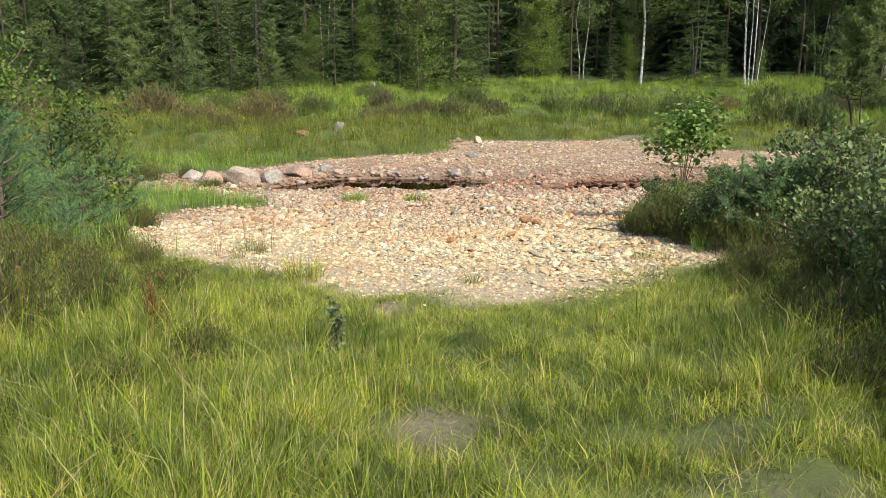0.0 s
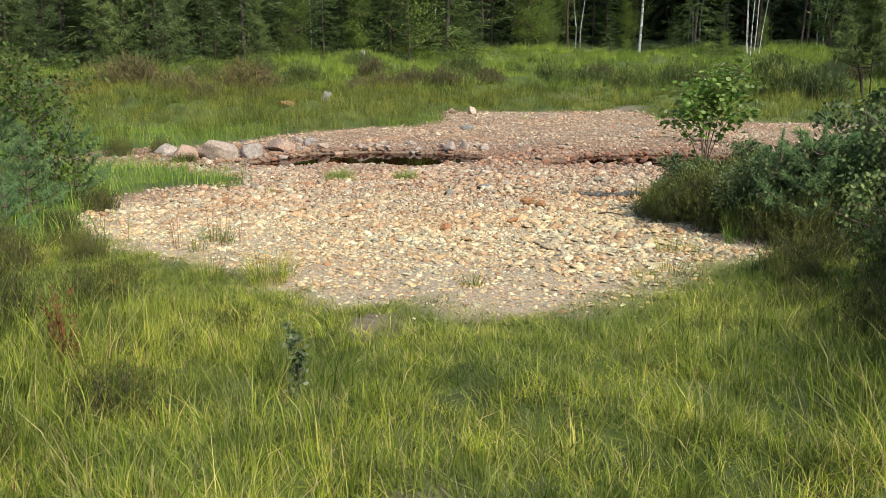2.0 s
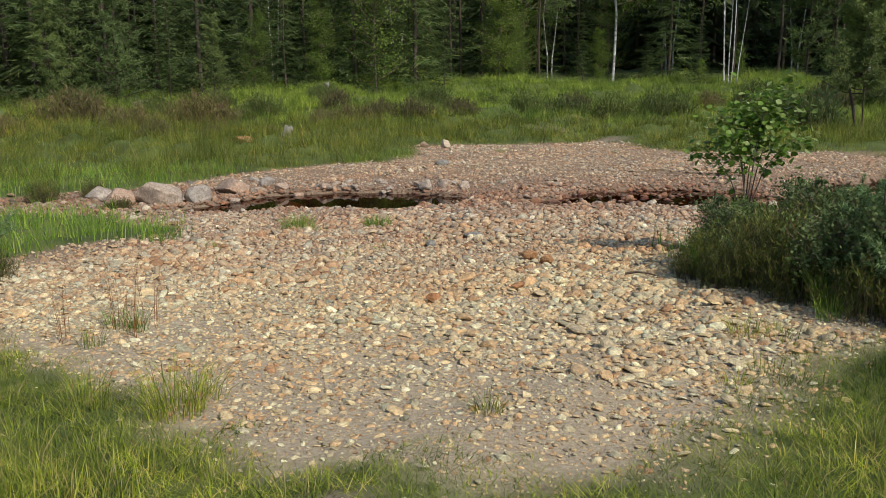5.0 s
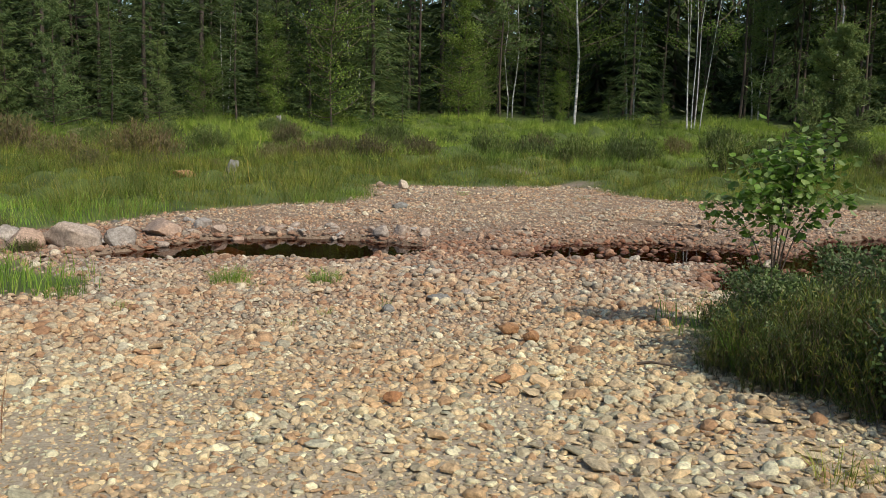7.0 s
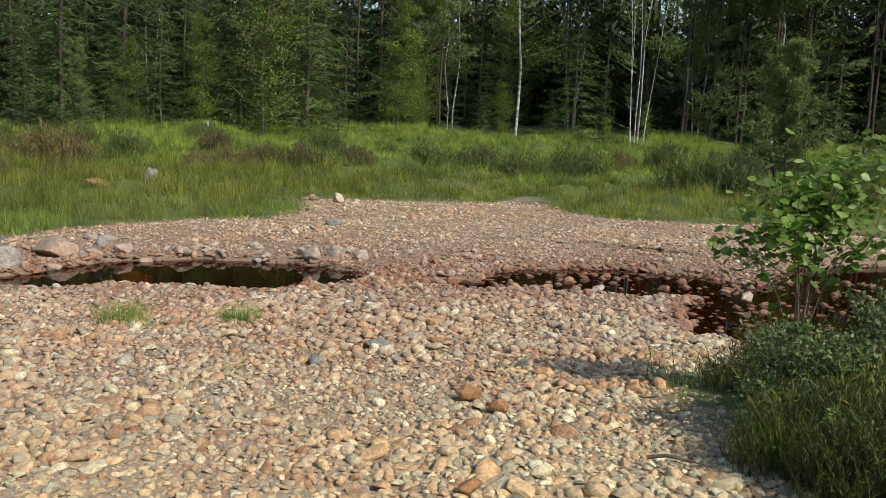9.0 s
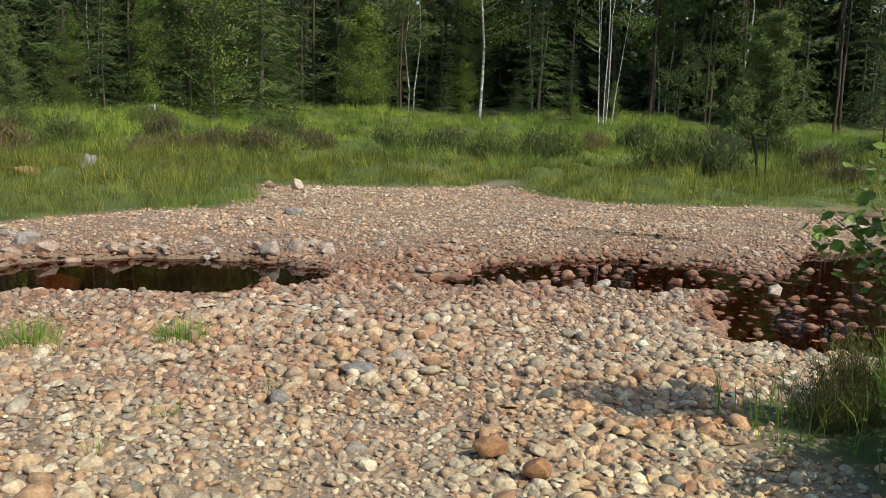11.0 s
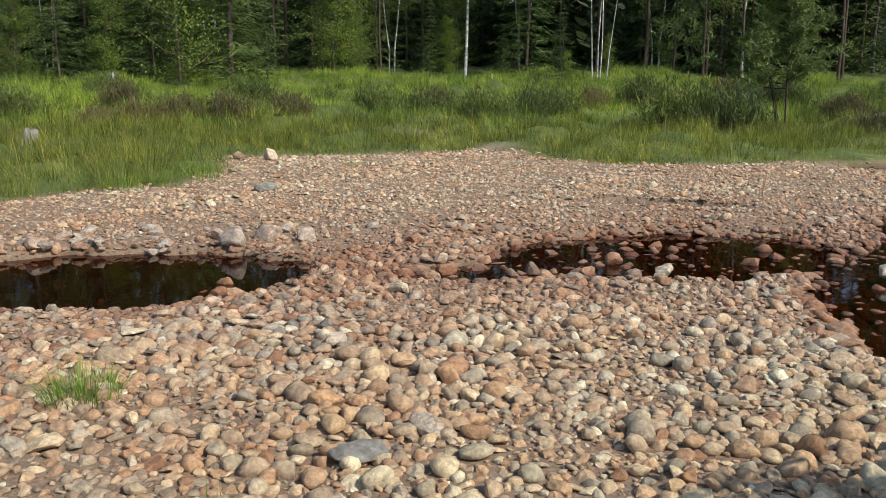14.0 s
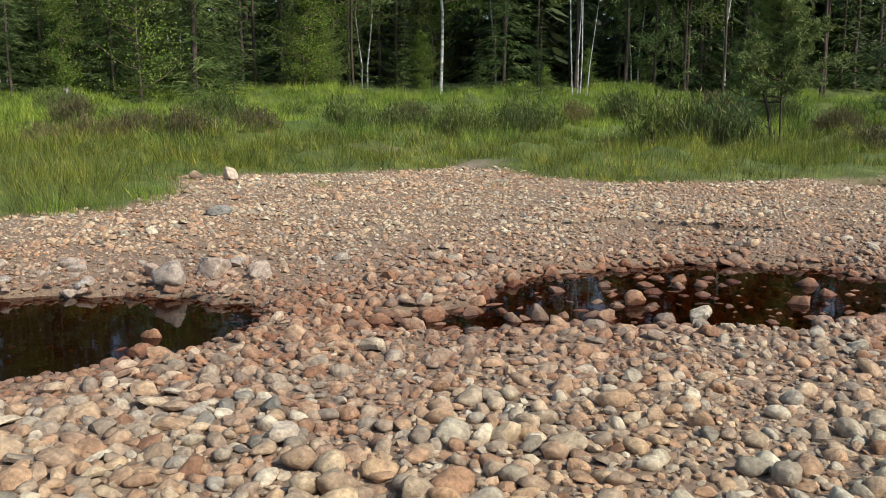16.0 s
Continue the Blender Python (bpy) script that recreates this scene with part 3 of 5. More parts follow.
FOREST = "trees of the forest edge"
spruces = [make("spruce_tree", "dark green spruce with drooping branches at the forest edge", "tree", *sum(zip(spruce_parts(h, s, low, g, ro), (M_BARK, M_SPRUCE)), ()), group=FOREST)
           for h, s, low, g, ro in ((15, 11, 0.25, 1.0, 0.17), (17, 12, 0.6, 1.9, 0.17), (12, 13, 0.2, 1.0, 0.20), (7, 14, 0.1, 0.8, 0.25))]
pines = [make("pine_tree", "pine with reddish bark and tufted needles at the forest edge", "tree", *sum(zip(pine_parts(h, s, low, sp, per, size, 10, cnt), (M_PBARK, M_PINE)), ()), group=FOREST)
         for h, s, low, sp, per, cnt, size in ((15, 21, 0.26, 0.14, 20, 40, 0.28), (12, 22, 0.03, 0.18, 30, 56, 0.24), (6, 23, 0.02, 0.27, 26, 50, 0.17), (17, 24, 0.45, 0.17, 12, 46, 0.75))]


def white_tree(name, label, h, seed, low, spread, leaves, leaf, stems, count, radius, fan):
    """A birch: white stems, thin dark limbs and hanging leaves."""
    stem_, crown_, limbs_ = leafy_parts(h, seed, low, spread, leaves, leaf, stems, count, radius, fan, True)
    ob = make(name, label, "tree", stem_, M_WBARK if name == "birch_tree" else M_TWIG, crown_, M_BIRCH, FOREST)
    tagged(part("branchwork", raw(name + "_branchwork", *limbs_, M_TWIG), ob), "thin dark branches", kind="stuff")
    return ob


birches = [white_tree("birch_tree", "slender birch with white bark and thin light crown", h, s, low, 0.12, 7000, 0.095, stems, 50, rad, fan)
           for h, s, low, stems, fan, rad in ((15, 31, 0.20, 1, 0.05, 0.0054), (14, 32, 0.30, 5, 0.16, 0.0021), (13, 33, 0.24, 2, 0.10, 0.0042))]
leafies = [white_tree("young_birch", "young birch, leafy down to the grass", h, s, 0.05, 0.15, 9600, 0.082, 1, 90, 0.0050, 0.03)
           for h, s in ((9, 41), (6.5, 42))]
plant(birches[0], 10.03, 50.6, 1.0, 20)
plant(birches[1], 14.62, 46.0, 1.0, 75)
plant(birches[2], 6.95, 52.6, 0.8, 200)
again(birches[2], 14.6, 56, 1.1, 40)
again(birches[0], 22.0, 47, 0.8, 140)
plant(pines[0], 6.1, 50.6, 0.85, 0)
plant(pines[1], 18.9, 33, 0.5, 90)
plant(pines[2], -9.0, 42.0, 0.62, 90)
plant(spruces[0], -0.4, 47, 1.0, 0)
plant(spruces[1], 3.4, 55, 1.0, 50)
plant(spruces[2], 13.2, 51.2, 0.9, 100)
plant(spruces[3], 17.4, 52, 0.95, 10)
plant(leafies[0], -2.2, 45.2, 1.15, 0)
plant(leafies[1], 3.9, 49.2, 0.95, 0)
# the forked pine standing alone on the bank
lone_wood, lone_crown = pine_parts(4.7, 27, 0.24, 0.30, 40, 0.15, 16, 60)
fork = tube([(-0.15, 0, 0), (-0.35, -0.05, 0.9), (-0.62, 0, 1.8), (-0.85, 0.05, 2.7)], [0.05, 0.045, 0.035, 0.02], 6)
lone = make("pine_tree", "bushy forked pine standing alone on the grassy bank", "tree", merge([lone_wood, fork]), M_PBARK, lone_crown, M_PINE, FOREST)
plant(lone, 13.9, 31.4, 1.0, 0)
rng = np.random.default_rng(5)
placed = [(10.03, 50.6), (14.62, 46), (6.95, 52.6), (13.8, 31.4), (6.1, 50.6), (-0.4, 47), (3.4, 55), (13.2, 51.2), (17.4, 52), (-2.2, 45.2), (3.9, 49.2), (14.6, 56), (22, 47), (18.9, 33), (-9, 42)]
for x, y, k, s in ((-4.8, 45.6, 1, 0.72), (-6.4, 45.0, 3, 0.9), (-7.6, 44.0, 1, 0.6), (-11.2, 43.2, 3, 0.8), (-13.0, 41.6, 4, 0.95), (-15.2, 40.2, 4, 0.75), (-10.2, 44.6, 2, 0.9), (-3.4, 47.6, 2, 0.95), (1.0, 46.6, 3, 0.5),
                   (5.0, 50.0, 1, 0.5), (8.6, 51.6, 3, 0.55), (9.6, 52.0, 1, 0.45), (13.8, 48.0, 3, 0.5), (15.6, 47.2, 1, 0.28), (13.5, 46.6, 1, 0.25), (12.0, 51.2, 3, 0.4), (-17.4, 39.2, 4, 0.8), (-19.5, 38.0, 3, 1.0)):
    again({1: leafies[1], 2: spruces[0], 3: spruces[3], 4: pines[2]}[k], x, y, s, 61 * k + 97 * x)
    placed.append((x, y))
# tall bare-stemmed pines, whose crowns keep the wood behind them dark
plant(pines[3], 18.4, 49.4, 1.0, 0)
for x, y, s in ((16.4, 50.4, .95), (17.4, 53.6, 1.1), (19.6, 51.8, 1.05), (20.9, 48.6, .9), (22.4, 51.0, 1.1), (24.2, 48.2, .95), (25.6, 51.2, 1.05), (27.2, 47.4, 1.0), (29.0, 49.6, 1.1), (30.4, 46.2, .9), (19.0, 56.0, 1.1), (23.4, 54.4, 1.1),
                (13.4, 53.4, 1.0), (15.2, 52.2, .9), (9.0, 55.4, 1.0), (2.0, 51.4, 1.0), (26.8, 54.4, 1.0), (21.4, 46.2, .85)):
    again(pines[3], x, y, s, 131 * x)
    placed.append((x, y))


def edge_y(x):
    """How far off the forest edge runs."""
    return np.interp(x, [-60, -30, -16, -9, -4, 0, 5, 12, 20, 30, 45, 70], [20, 33, 40.5, 44, 46, 48, 51, 50, 49, 46, 40, 30])


stock = [(spruces[0], 1), (spruces[1], 1), (spruces[2], 1), (pines[0], 1), (pines[1], 1), (spruces[3], 1), (leafies[0], 1), (pines[2], 1.2), (birches[2], 1)]
for row, (off, step, odds) in enumerate(((-0.2, 1.5, (2, 0, 3, 0, 2, 5, 4, 3, 0)), (2.4, 1.9, (4, 1, 4, 0.4, 3, 2, 2, 0, 0.6)), (5.6, 2.5, (0, 9, 0, 1, 0, 0, 0, 0, 0.5)), (9.0, 3.2, (0, 8, 0, 1, 0, 0, 0, 0, 0)))):
    x = -27.0
    while x < 34:
        x += step * rng.uniform(0.7, 1.35)
        px, py = x, float(edge_y(x)) + off + rng.uniform(-1.6, 1.4)
        if 4.5 < px < 30 and row == 0 and rng.random() < 0.85 or 0.9 < px < 2.9 and row < 2:
            continue
        if 12.5 < px < 32 and row == 1 and rng.random() < 0.9:
            continue
        if any((px - a) ** 2 + (py - b) ** 2 < 1.3**2 for a, b in placed) or py < 22:
            continue
        placed.append((px, py))
        k = rng.choice(len(stock), p=np.array(odds) / sum(odds))
        again(stock[k][0], px, py, stock[k][1] * rng.uniform(0.65, 1.15), rng.uniform(0, 360))

# the depth of the wood behind the edge, too dense to count
bits, tb = [], []
for k in range(400):
    x = rng.uniform(-55, 75)
    y = float(edge_y(x)) + rng.uniform(12, 45)
    h = rng.uniform(13, 19)
    z = z_at(x, y)
    m = 190
    zz = rng.uniform(0.0, 1, m) ** 1.25 * h + 0.3
    a = rng.uniform(0, 2 * np.pi, m)
    r = 0.19 * h * (1.05 - zz / h)
    b = np.stack([x + 0.2 * np.cos(a), y + 0.2 * np.sin(a), z + zz], 1)
    t = np.stack([x + r * np.cos(a), y + r * np.sin(a), z + zz - 0.45 * r], 1)
    bits.append(spray(b, t, 0.07 * r + 0.05, rng))
    tb.append(tube([(x, y, z - 0.2), (x, y, z + h)], [0.16, 0.03], 5))
woods = thing("far_woods", "dense dark conifer wood behind the forest edge", "woods", kind="stuff")
part("crowns", raw("far_woods_crowns", *merge(bits), M_FARWOOD, smooth=False), woods)
part("trunks", raw("far_woods_trunks", *merge(tb), M_BARK), woods)

# ---- shrubs ----
def sprigs(w, d, h, n, seed, lean=0.35, k=10, fine=0.0036, short=1.0):
    """A mound of upright sprigs, tallest in the middle."""
    rng = np.random.default_rng(seed)
    p = rng.normal(size=(n, 2)) * 0.42
    p = p[np.hypot(p[:, 0], p[:, 1]) < 1]
    r = np.hypot(p[:, 0], p[:, 1])
    L = h * (1 - 0.55 * r**2) * rng.uniform(0.55, 1.15, len(p))
    base = np.stack([p[:, 0] * w / 2 * 0.8, p[:, 1] * d / 2 * 0.8, 0 * r - 0.02], 1)
    way = p / (r[:, None] + 0.05) + rng.normal(size=p.shape) * 0.5
    way /= np.linalg.norm(way, axis=1)[:, None]
    bend = lean * L * (0.3 + r) * rng.uniform(0.4, 1.3, len(p))
    main = blades(base, way, L, np.full(len(p), 0.012 if h > 0.7 else 0.006), bend, rng, 2)
    # side twigs
    u = rng.uniform(0.25, 1.0, (len(p), k))
    c = base[:, None] + np.stack([way[:, None, 0] * bend[:, None] * u**1.8, way[:, None, 1] * bend[:, None] * u**1.8, L[:, None] * u * 0.95], -1)
    c = c.reshape(-1, 3)
    q = rng.normal(size=c.shape) * np.array([1, 1, 0.6]) * np.array([0.75, 0.75, 1.0]) + np.array([0, 0, 1.3])
    q /= np.linalg.norm(q, axis=1)[:, None]
    ln = rng.uniform(0.06, 0.13, len(c)) * max(1.0, h / 0.6) * short
    return main, spray(c, c + q * ln[:, None], np.full(len(c), fine), rng)


def heather(w, d, h, n, seed, label, mat=None, k=15, fine=0.0030, short=0.48):
    top = thing("heather_bush", label, "bush", group="heather bushes")
    stems, twigs = sprigs(w, d, h, n, seed, 0.35, k, fine, short)
    part("wood", raw("heather_wood", *stems, M_TWIG, smooth=False), top)
    part("foliage", raw("heather_foliage", *twigs, mat or M_HEATHER, smooth=False), top)
    return top


def willow(h, seed, spread=0.32, leaves=2700, leaf=0.041):
    return make("willow_bush", "low grey-green willow bush with narrow leaves", "bush", *sum(zip(leafy_parts(h, seed, 0.05, spread, leaves, leaf, 7, 70, 0.008, 0.35), (M_TWIG, M_WILLOW)), ()),
                group="willow bushes", trunk_name="wood", crown_name="foliage")


def young_pine_parts(h, seed, whorls):
    """A young pine: whorls of rising branches and a leader, each shoot a brush of needles."""
    rng = np.random.default_rng(seed)
    wood, at, way = [tube([(0, 0, -0.03), (0.01, 0, h * 0.5), (0, 0.01, h)], [0.016 * h, 0.010 * h, 0.004], 6)], [], []
    shoots = [(np.array([0, 0, h * 0.82]), np.array([0, 0, h * 0.2]), 130)]
    for w in range(whorls):
        f = (w + rng.uniform(0, 0.5)) / whorls
        z = h * (0.06 + 0.8 * f)
        for a in rng.uniform(0, 2 * np.pi) + np.arange(5) * 1.257 + rng.uniform(-0.3, 0.3, 5):
            r = h * 0.42 * (1 - 0.7 * f) * rng.uniform(0.7, 1.15)
            line = limb(np.array([0, 0, z]), a, r, 0.35 + 0.5 * f, rng)
            wood.append(tube(line, np.linspace(0.008, 0.003, 5) * h, 4))
            for u in (0.45, 0.7, 0.95):
                for side in (-1, 0, 1):
                    b = a + side * rng.uniform(0.5, 0.9)
                    d = np.array([np.cos(b), np.sin(b), rng.uniform(0.5, 1.1)]) * r * rng.uniform(0.22, 0.42)
                    shoots.append((np.array([np.interp(u, np.linspace(0, 1, 5), line[:, c]) for c in range(3)]), d, 34))
    for p, d, n in shoots:
        u = rng.uniform(0, 1, (n, 1))
        at.append(p + d * u)
        q = rng.normal(size=(n, 3))
        way.append(d / np.linalg.norm(d) * 0.75 + q / np.linalg.norm(q, axis=1)[:, None])
    at, way = np.concatenate(at), np.concatenate(way)
    way /= np.linalg.norm(way, axis=1)[:, None]
    s = np.cross(way, rng.normal(size=way.shape))
    s /= np.linalg.norm(s, axis=1)[:, None]
    tip = at + way * rng.uniform(0.04, 0.07, (len(at), 1)) * (0.6 + 0.4 * h)
    v = np.stack([at - s * 0.0026, at + s * 0.0026, tip], 1).reshape(-1, 3)
    return merge(wood), (v, np.arange(len(v)).reshape(-1, 3))


def pine_bush(h, seed, whorls=7):
    return make("pine_sapling", "bushy young pine with blue-green needles", "pine", *sum(zip(young_pine_parts(h, seed, whorls), (M_TWIG, M_YPINE)), ()), group="young pines")


hb = [heather(0.9, 0.9, 0.55, 380, 61, "olive-brown heather bush with thin upright sprigs"),
      heather(1.1, 0.8, 0.45, 380, 62, "olive-brown heather bush with thin upright sprigs"),
      heather(0.8, 0.8, 0.60, 360, 63, "dark green heather bush with thin upright sprigs"),
      heather(1.0, 0.9, 0.58, 520, 66, "dense olive heather bush at the edge of the gravel", None, 20)]
wb = [willow(1.0, 71), willow(0.8, 72)]
pb = [pine_bush(1.5, 81), pine_bush(1.0, 82, 5)]
# the thicket beside the bed
plant(hb[3], 2.4, 9.8, 0.95, 20)
for x, y, s, turn in ((2.6, 10.15, 1.1, 80), (2.57, 9.25, 0.9, 140), (2.85, 9.6, 1.1, 200), (2.3, 10.5, 0.85, 260), (3.05, 9, 1.1, 310), (2.7, 8.85, 0.7, 50), (2.95, 8.4, 0.9, 10)):
    again(hb[3], x, y, s, turn)
plant(wb[0], 2.45, 10.95, 0.72, 0)
plant(wb[1], 2.62, 11.2, 0.72, 40)
again(wb[0], 2.27, 10.65, 0.5, 120)
again(wb[1], 2.75, 10.8, 0.75, 200)
again(wb[0], 2.86, 11.38, 0.62, 300)
again(hb[3], 2.12, 10.42, 0.7, 160)
again(hb[3], 2.2, 9.98, 0.7, 220)
again(wb[1], 2.32, 10.1, 0.5, 20)
again(wb[1], 3.05, 11.3, 0.7, 250)
plant(hb[0], 2.43, 10.2, 1.0, 0)
plant(hb[1], 2.6, 9.45, 1.0, 30)
plant(hb[2], 2.9, 9.7, 1.2, 70)
plant(pb[1], 2.7, 9.55, 0.62, 0)
again(pb[1], 3.2, 10, 0.85, 30)
again(pb[1], 2.85, 9.0, 0.95, 100)
again(pb[1], 3.05, 8.6, 1.1, 10)
again(pb[1], 2.9, 9.15, 0.7, 75)
again(pb[1], 3.65, 9.4, 0.9, 140)
plant(pb[0], 3.58, 6.45, 0.85, 0)
k = 0
for x, y, s in ((3.25, 10.8, .8), (3.9, 10.2, .9), (4.8, 10.6, 1.0), (5.6, 10.2, 1.0), (3.5, 11.6, .8), (4.6, 11.8, .9), (6.4, 10.9, 1.0), (5.4, 12.2, .9), (7.4, 11.4, 1.1), (6.8, 12.8, 1.)):
    again(wb[k % 2], x, y, s, 77 * k)
    k += 1
for x, y, s in ((2.75, 8.7, 1.0), (3.35, 9.2, 1.2), (4.2, 9, 1.3), (3.45, 8.2, 1.0), (4.4, 8, 1.3), (2.9, 7.9, .6), (3.58, 7.45, .9),
                (3.05, 10.4, 1.1), (5.9, 9.5, 1.2), (2.75, 12.1, .7), (3.2, 12.6, .8), (2.58, 4.85, 1.1), (2.24, 3.95, 1.0), (3.02, 5.55, 1.2), (2.8, 6.45, 1.0), (3.02, 4.25, 1.4), (2.46, 7.55, .7), (2.74, 3.55, 1.2), (3.75, 9.9, 1.1)):
    again(hb[k % 3], x, y, s, 53 * k)
    k += 1
# the large ones beside the near bank are unseen, added for their shade
for x, y, s in ((4.3, 8.9, .8), (3.36, 3.75, 1.5), (4.03, 4.75, 1.6), (4.7, 5.85, 1.2), (6.6, 9.8, 1.0)):
    again(pb[k % 2], x, y, s, 41 * k)
    k += 1
# unseen willows, added out of view to deepen the shade on the near bank
for x, y, s in ((3.36, 3.85, 1.5), (3.81, 4.95, 1.6), (3.7, 2.95, 1.6)):
    again(wb[k % 2], x, y, s, 29 * k)
    k += 1
# young pines and leafy shrubs on the other side of the near bank
lb = [make("alder_bush", "light green alder bush with broad leaves", "bush", *sum(zip(leafy_parts(h, s, 0.15, 0.26, 1500, 0.075, 4, 48, 0.006, 0.2), (M_TWIG, M_BIRCH)), ()), group="alder bushes", trunk_name="wood", crown_name="foliage")
      for h, s in ((2.6, 91), (2.2, 92))]
plant(lb[0], -7.3, 13.6, 1.0, 0)
plant(lb[1], -5, 11.7, 0.85, 60)
again(lb[0], -6.2, 11.3, 0.82, 130)
for x, y, s in ((-4.75, 10.6, .95), (-5.5, 10.1, 1.05), (-4.45, 9.5, .6), (-6.1, 10.9, 1.1), (-4.95, 12.3, 1.0), (-5.6, 11.7, .9), (-6.6, 11.9, 1.2), (-7.2, 11, 1.2), (-6.3, 9.6, 1.0), (-6.5, 14.6, 1.0), (-8.2, 13, 1.2)):
    again(pb[k % 2], x, y, s * 1.1, 67 * k)
    k += 1
for x, y, s in ((-4.1, 9.9, .6), (-3.6, 8.9, .6), (-3.1, 8.1, .6), (-4.3, 11.4, .7), (-2.6, 7.5, .5), (-3.5, 7.7, .7), (-4.2, 8.6, .8), (-4.9, 9, .9), (-5.9, 18.6, .7), (-6.6, 18.2, .9), (-5, 17.2, .6),
                (-2.69, 4.75, 1.0), (-3.36, 5.55, 1.1), (-1.79, 3.85, .6), (-3.7, 6.75, 1.0), (-1.46, 4.45, .55), (-2.35, 6.45, .8), (-2.13, 3.25, .7), (-2.91, 3.85, 1.0), (-1.4, 2.95, .45), (-2.46, 5.45, .7), (-1.68, 5.15, .45), (-1.34, 5.95, .4), (-2.91, 6.15, .7), (2.35, 7.05, .6), (2.46, 6.15, .6), (2.13, 6.55, .4), (1.9, 3.15, .7), (1.79, 3.85, .7), (2.13, 4.75, .8), (2.24, 5.55, .8)):
    again(hb[k % 3], x, y, s, 31 * k)
    k += 1
for x, y, s in ((11.9, 31.2, 1.0), (12.5, 30.9, 0.95), (11.2, 31.4, 0.7)):
    again(pb[k % 2], x, y, s, 67 * k)
    k += 1
# unseen shrubs, added out of view beside the path to shade the near bank
for x, y, s in ((3.47, 2.15, 1.5), (4.03, 2.95, 1.6), (4.7, 3.85, 1.7)):
    again(pb[0], x, y, s, 67 * k)
    k += 1
# willows of thicket and near bank, several added to shade the ground before them
for x, y, s in ((2.85, 8.8, 0.9), (2.6, 9.2, 0.75), (3.25, 8.7, 1.15), (3.7, 9.1, 1.3), (3.0, 9.4, 0.95), (3.9, 8.3, 1.3), (2.75, 5.3, 1.1), (3.15, 6.0, 1.2), (2.6, 4.6, 0.9), (3.6, 3.7, 1.7), (3.0, 4.2, 1.3), (2.9, 6.7, 1.0)):
    again(wb[k % 2], x, y, s, 43 * k)
    k += 1
# heather and juniper on the far bank
M_BANKSHRUB = foliage("bank_shrub", [(0.0, (0.075, 0.115, 0.03)), (0.6, (0.13, 0.18, 0.045)), (1.0, (0.21, 0.23, 0.075))], scale=0.8, translucent=0.2)
M_BANKHEATH = foliage("bank_heather", [(0.0, (0.10, 0.105, 0.04)), (0.6, (0.17, 0.16, 0.06)), (1.0, (0.22, 0.15, 0.11))], scale=0.8, translucent=0.2)
big = [heather(2.3, 1.8, 0.75, 250, 64, "large dark heather bush on the grassy bank", M_BANKHEATH, 16, 0.0085, 1.0), heather(2.0, 1.8, 0.85, 250, 65, "rounded green shrub on the grassy bank", M_BANKSHRUB, 16, 0.009, 1.0)]
plant(big[0], -2.6, 34.6, 1.1, 0)
plant(big[1], 3.8, 36.5, 1.2, 0)
rng = np.random.default_rng(9)
for x, y, s, w in ((-4.3, 40.4, 1.1, 1), (-0.5, 33.6, .9, 0), (5.0, 35.4, .9, 1), (6.7, 34.6, 1.2, 1), (9.0, 36.0, 1.1, 1), (10.9, 37.6, 1.1, 0), (12.0, 31.0, 1.3, 1), (11.2, 32, 1.2, 1), (14.6, 35.6, 1.1, 0),
                   (-7.5, 33, 1.2, 0), (-9.2, 31.6, 1.1, 0), (-6.0, 35.6, 1.2, 1), (-11.6, 33.5, 1.3, 0), (-10, 37, 1.1, 1), (-14, 35.4, 1.3, 0), (-5.2, 31.6, .8, 0), (-3.4, 37.4, 1.0, 0), (1.4, 34.4, .8, 0),
                   (2.4, 38.5, 1.0, 1), (7.8, 39, 1.0, 1), (13, 38.6, 1.1, 1), (17, 36.4, 1.2, 1), (16.4, 32.4, 1.1, 0), (19.5, 35.5, 1.2, 1), (-13, 30, 1.1, 0), (-16, 32, 1.3, 0), (21, 33, 1.2, 0), (15.2, 29.6, .9, 0),
                   (17.6, 29.2, 1.0, 0), (20, 30, 1.2, 1), (-17.5, 36.5, 1.2, 1), (-20, 33, 1.2, 0), (24, 36, 1.3, 1), (0.4, 41, 1.0, 1), (-8, 39.6, 1.0, 1), (23, 31, 1.2, 0), (-1.6, 35.2, .9, 0), (-3.6, 34.2, .9, 0), (2.6, 33.4, .6, 1), (7.6, 33.2, .7, 1), (8.2, 35, .8, 1), (-6.6, 30.6, .7, 0), (-8, 29.6, .8, 0), (-10.4, 29, .8, 1),
                   (5.8, 37.4, .8, 0), (1.2, 37, .8, 0), (12.6, 34.4, .9, 1), (10.2, 33.6, .6, 0), (-12.6, 36.6, .9, 1), (18.4, 38.6, 1.0, 0), (15.6, 40, 1.0, 1), (-2.2, 30.8, .5, 1), (-3.0, 26.6, .5, 1)):
    again(big[w], x + rng.uniform(-.2, .2), y, s * rng.uniform(0.75, 1.3), rng.uniform(0, 360), 0.08)

# ---- stones ----
def worn(v, rng, cuts, lo, hi, rough):
    """Wears a ball down to a cobble: a few flats, an uneven skin, one long axis."""
    for _ in range(cuts):
        d = rng.normal(size=3)
        d /= np.linalg.norm(d)
        over = np.clip(v @ d - rng.uniform(lo, hi), 0, None)
        v = v - over[:, None] * d * 0.9
    v = v * (1 + rough * rng.normal(size=(len(v), 1)))
    v = v * np.array([rng.uniform(0.95, 1.35), rng.uniform(0.72, 1.05), rng.uniform(0.5, 0.85)])
    return v / np.abs(v[:, :2]).max()


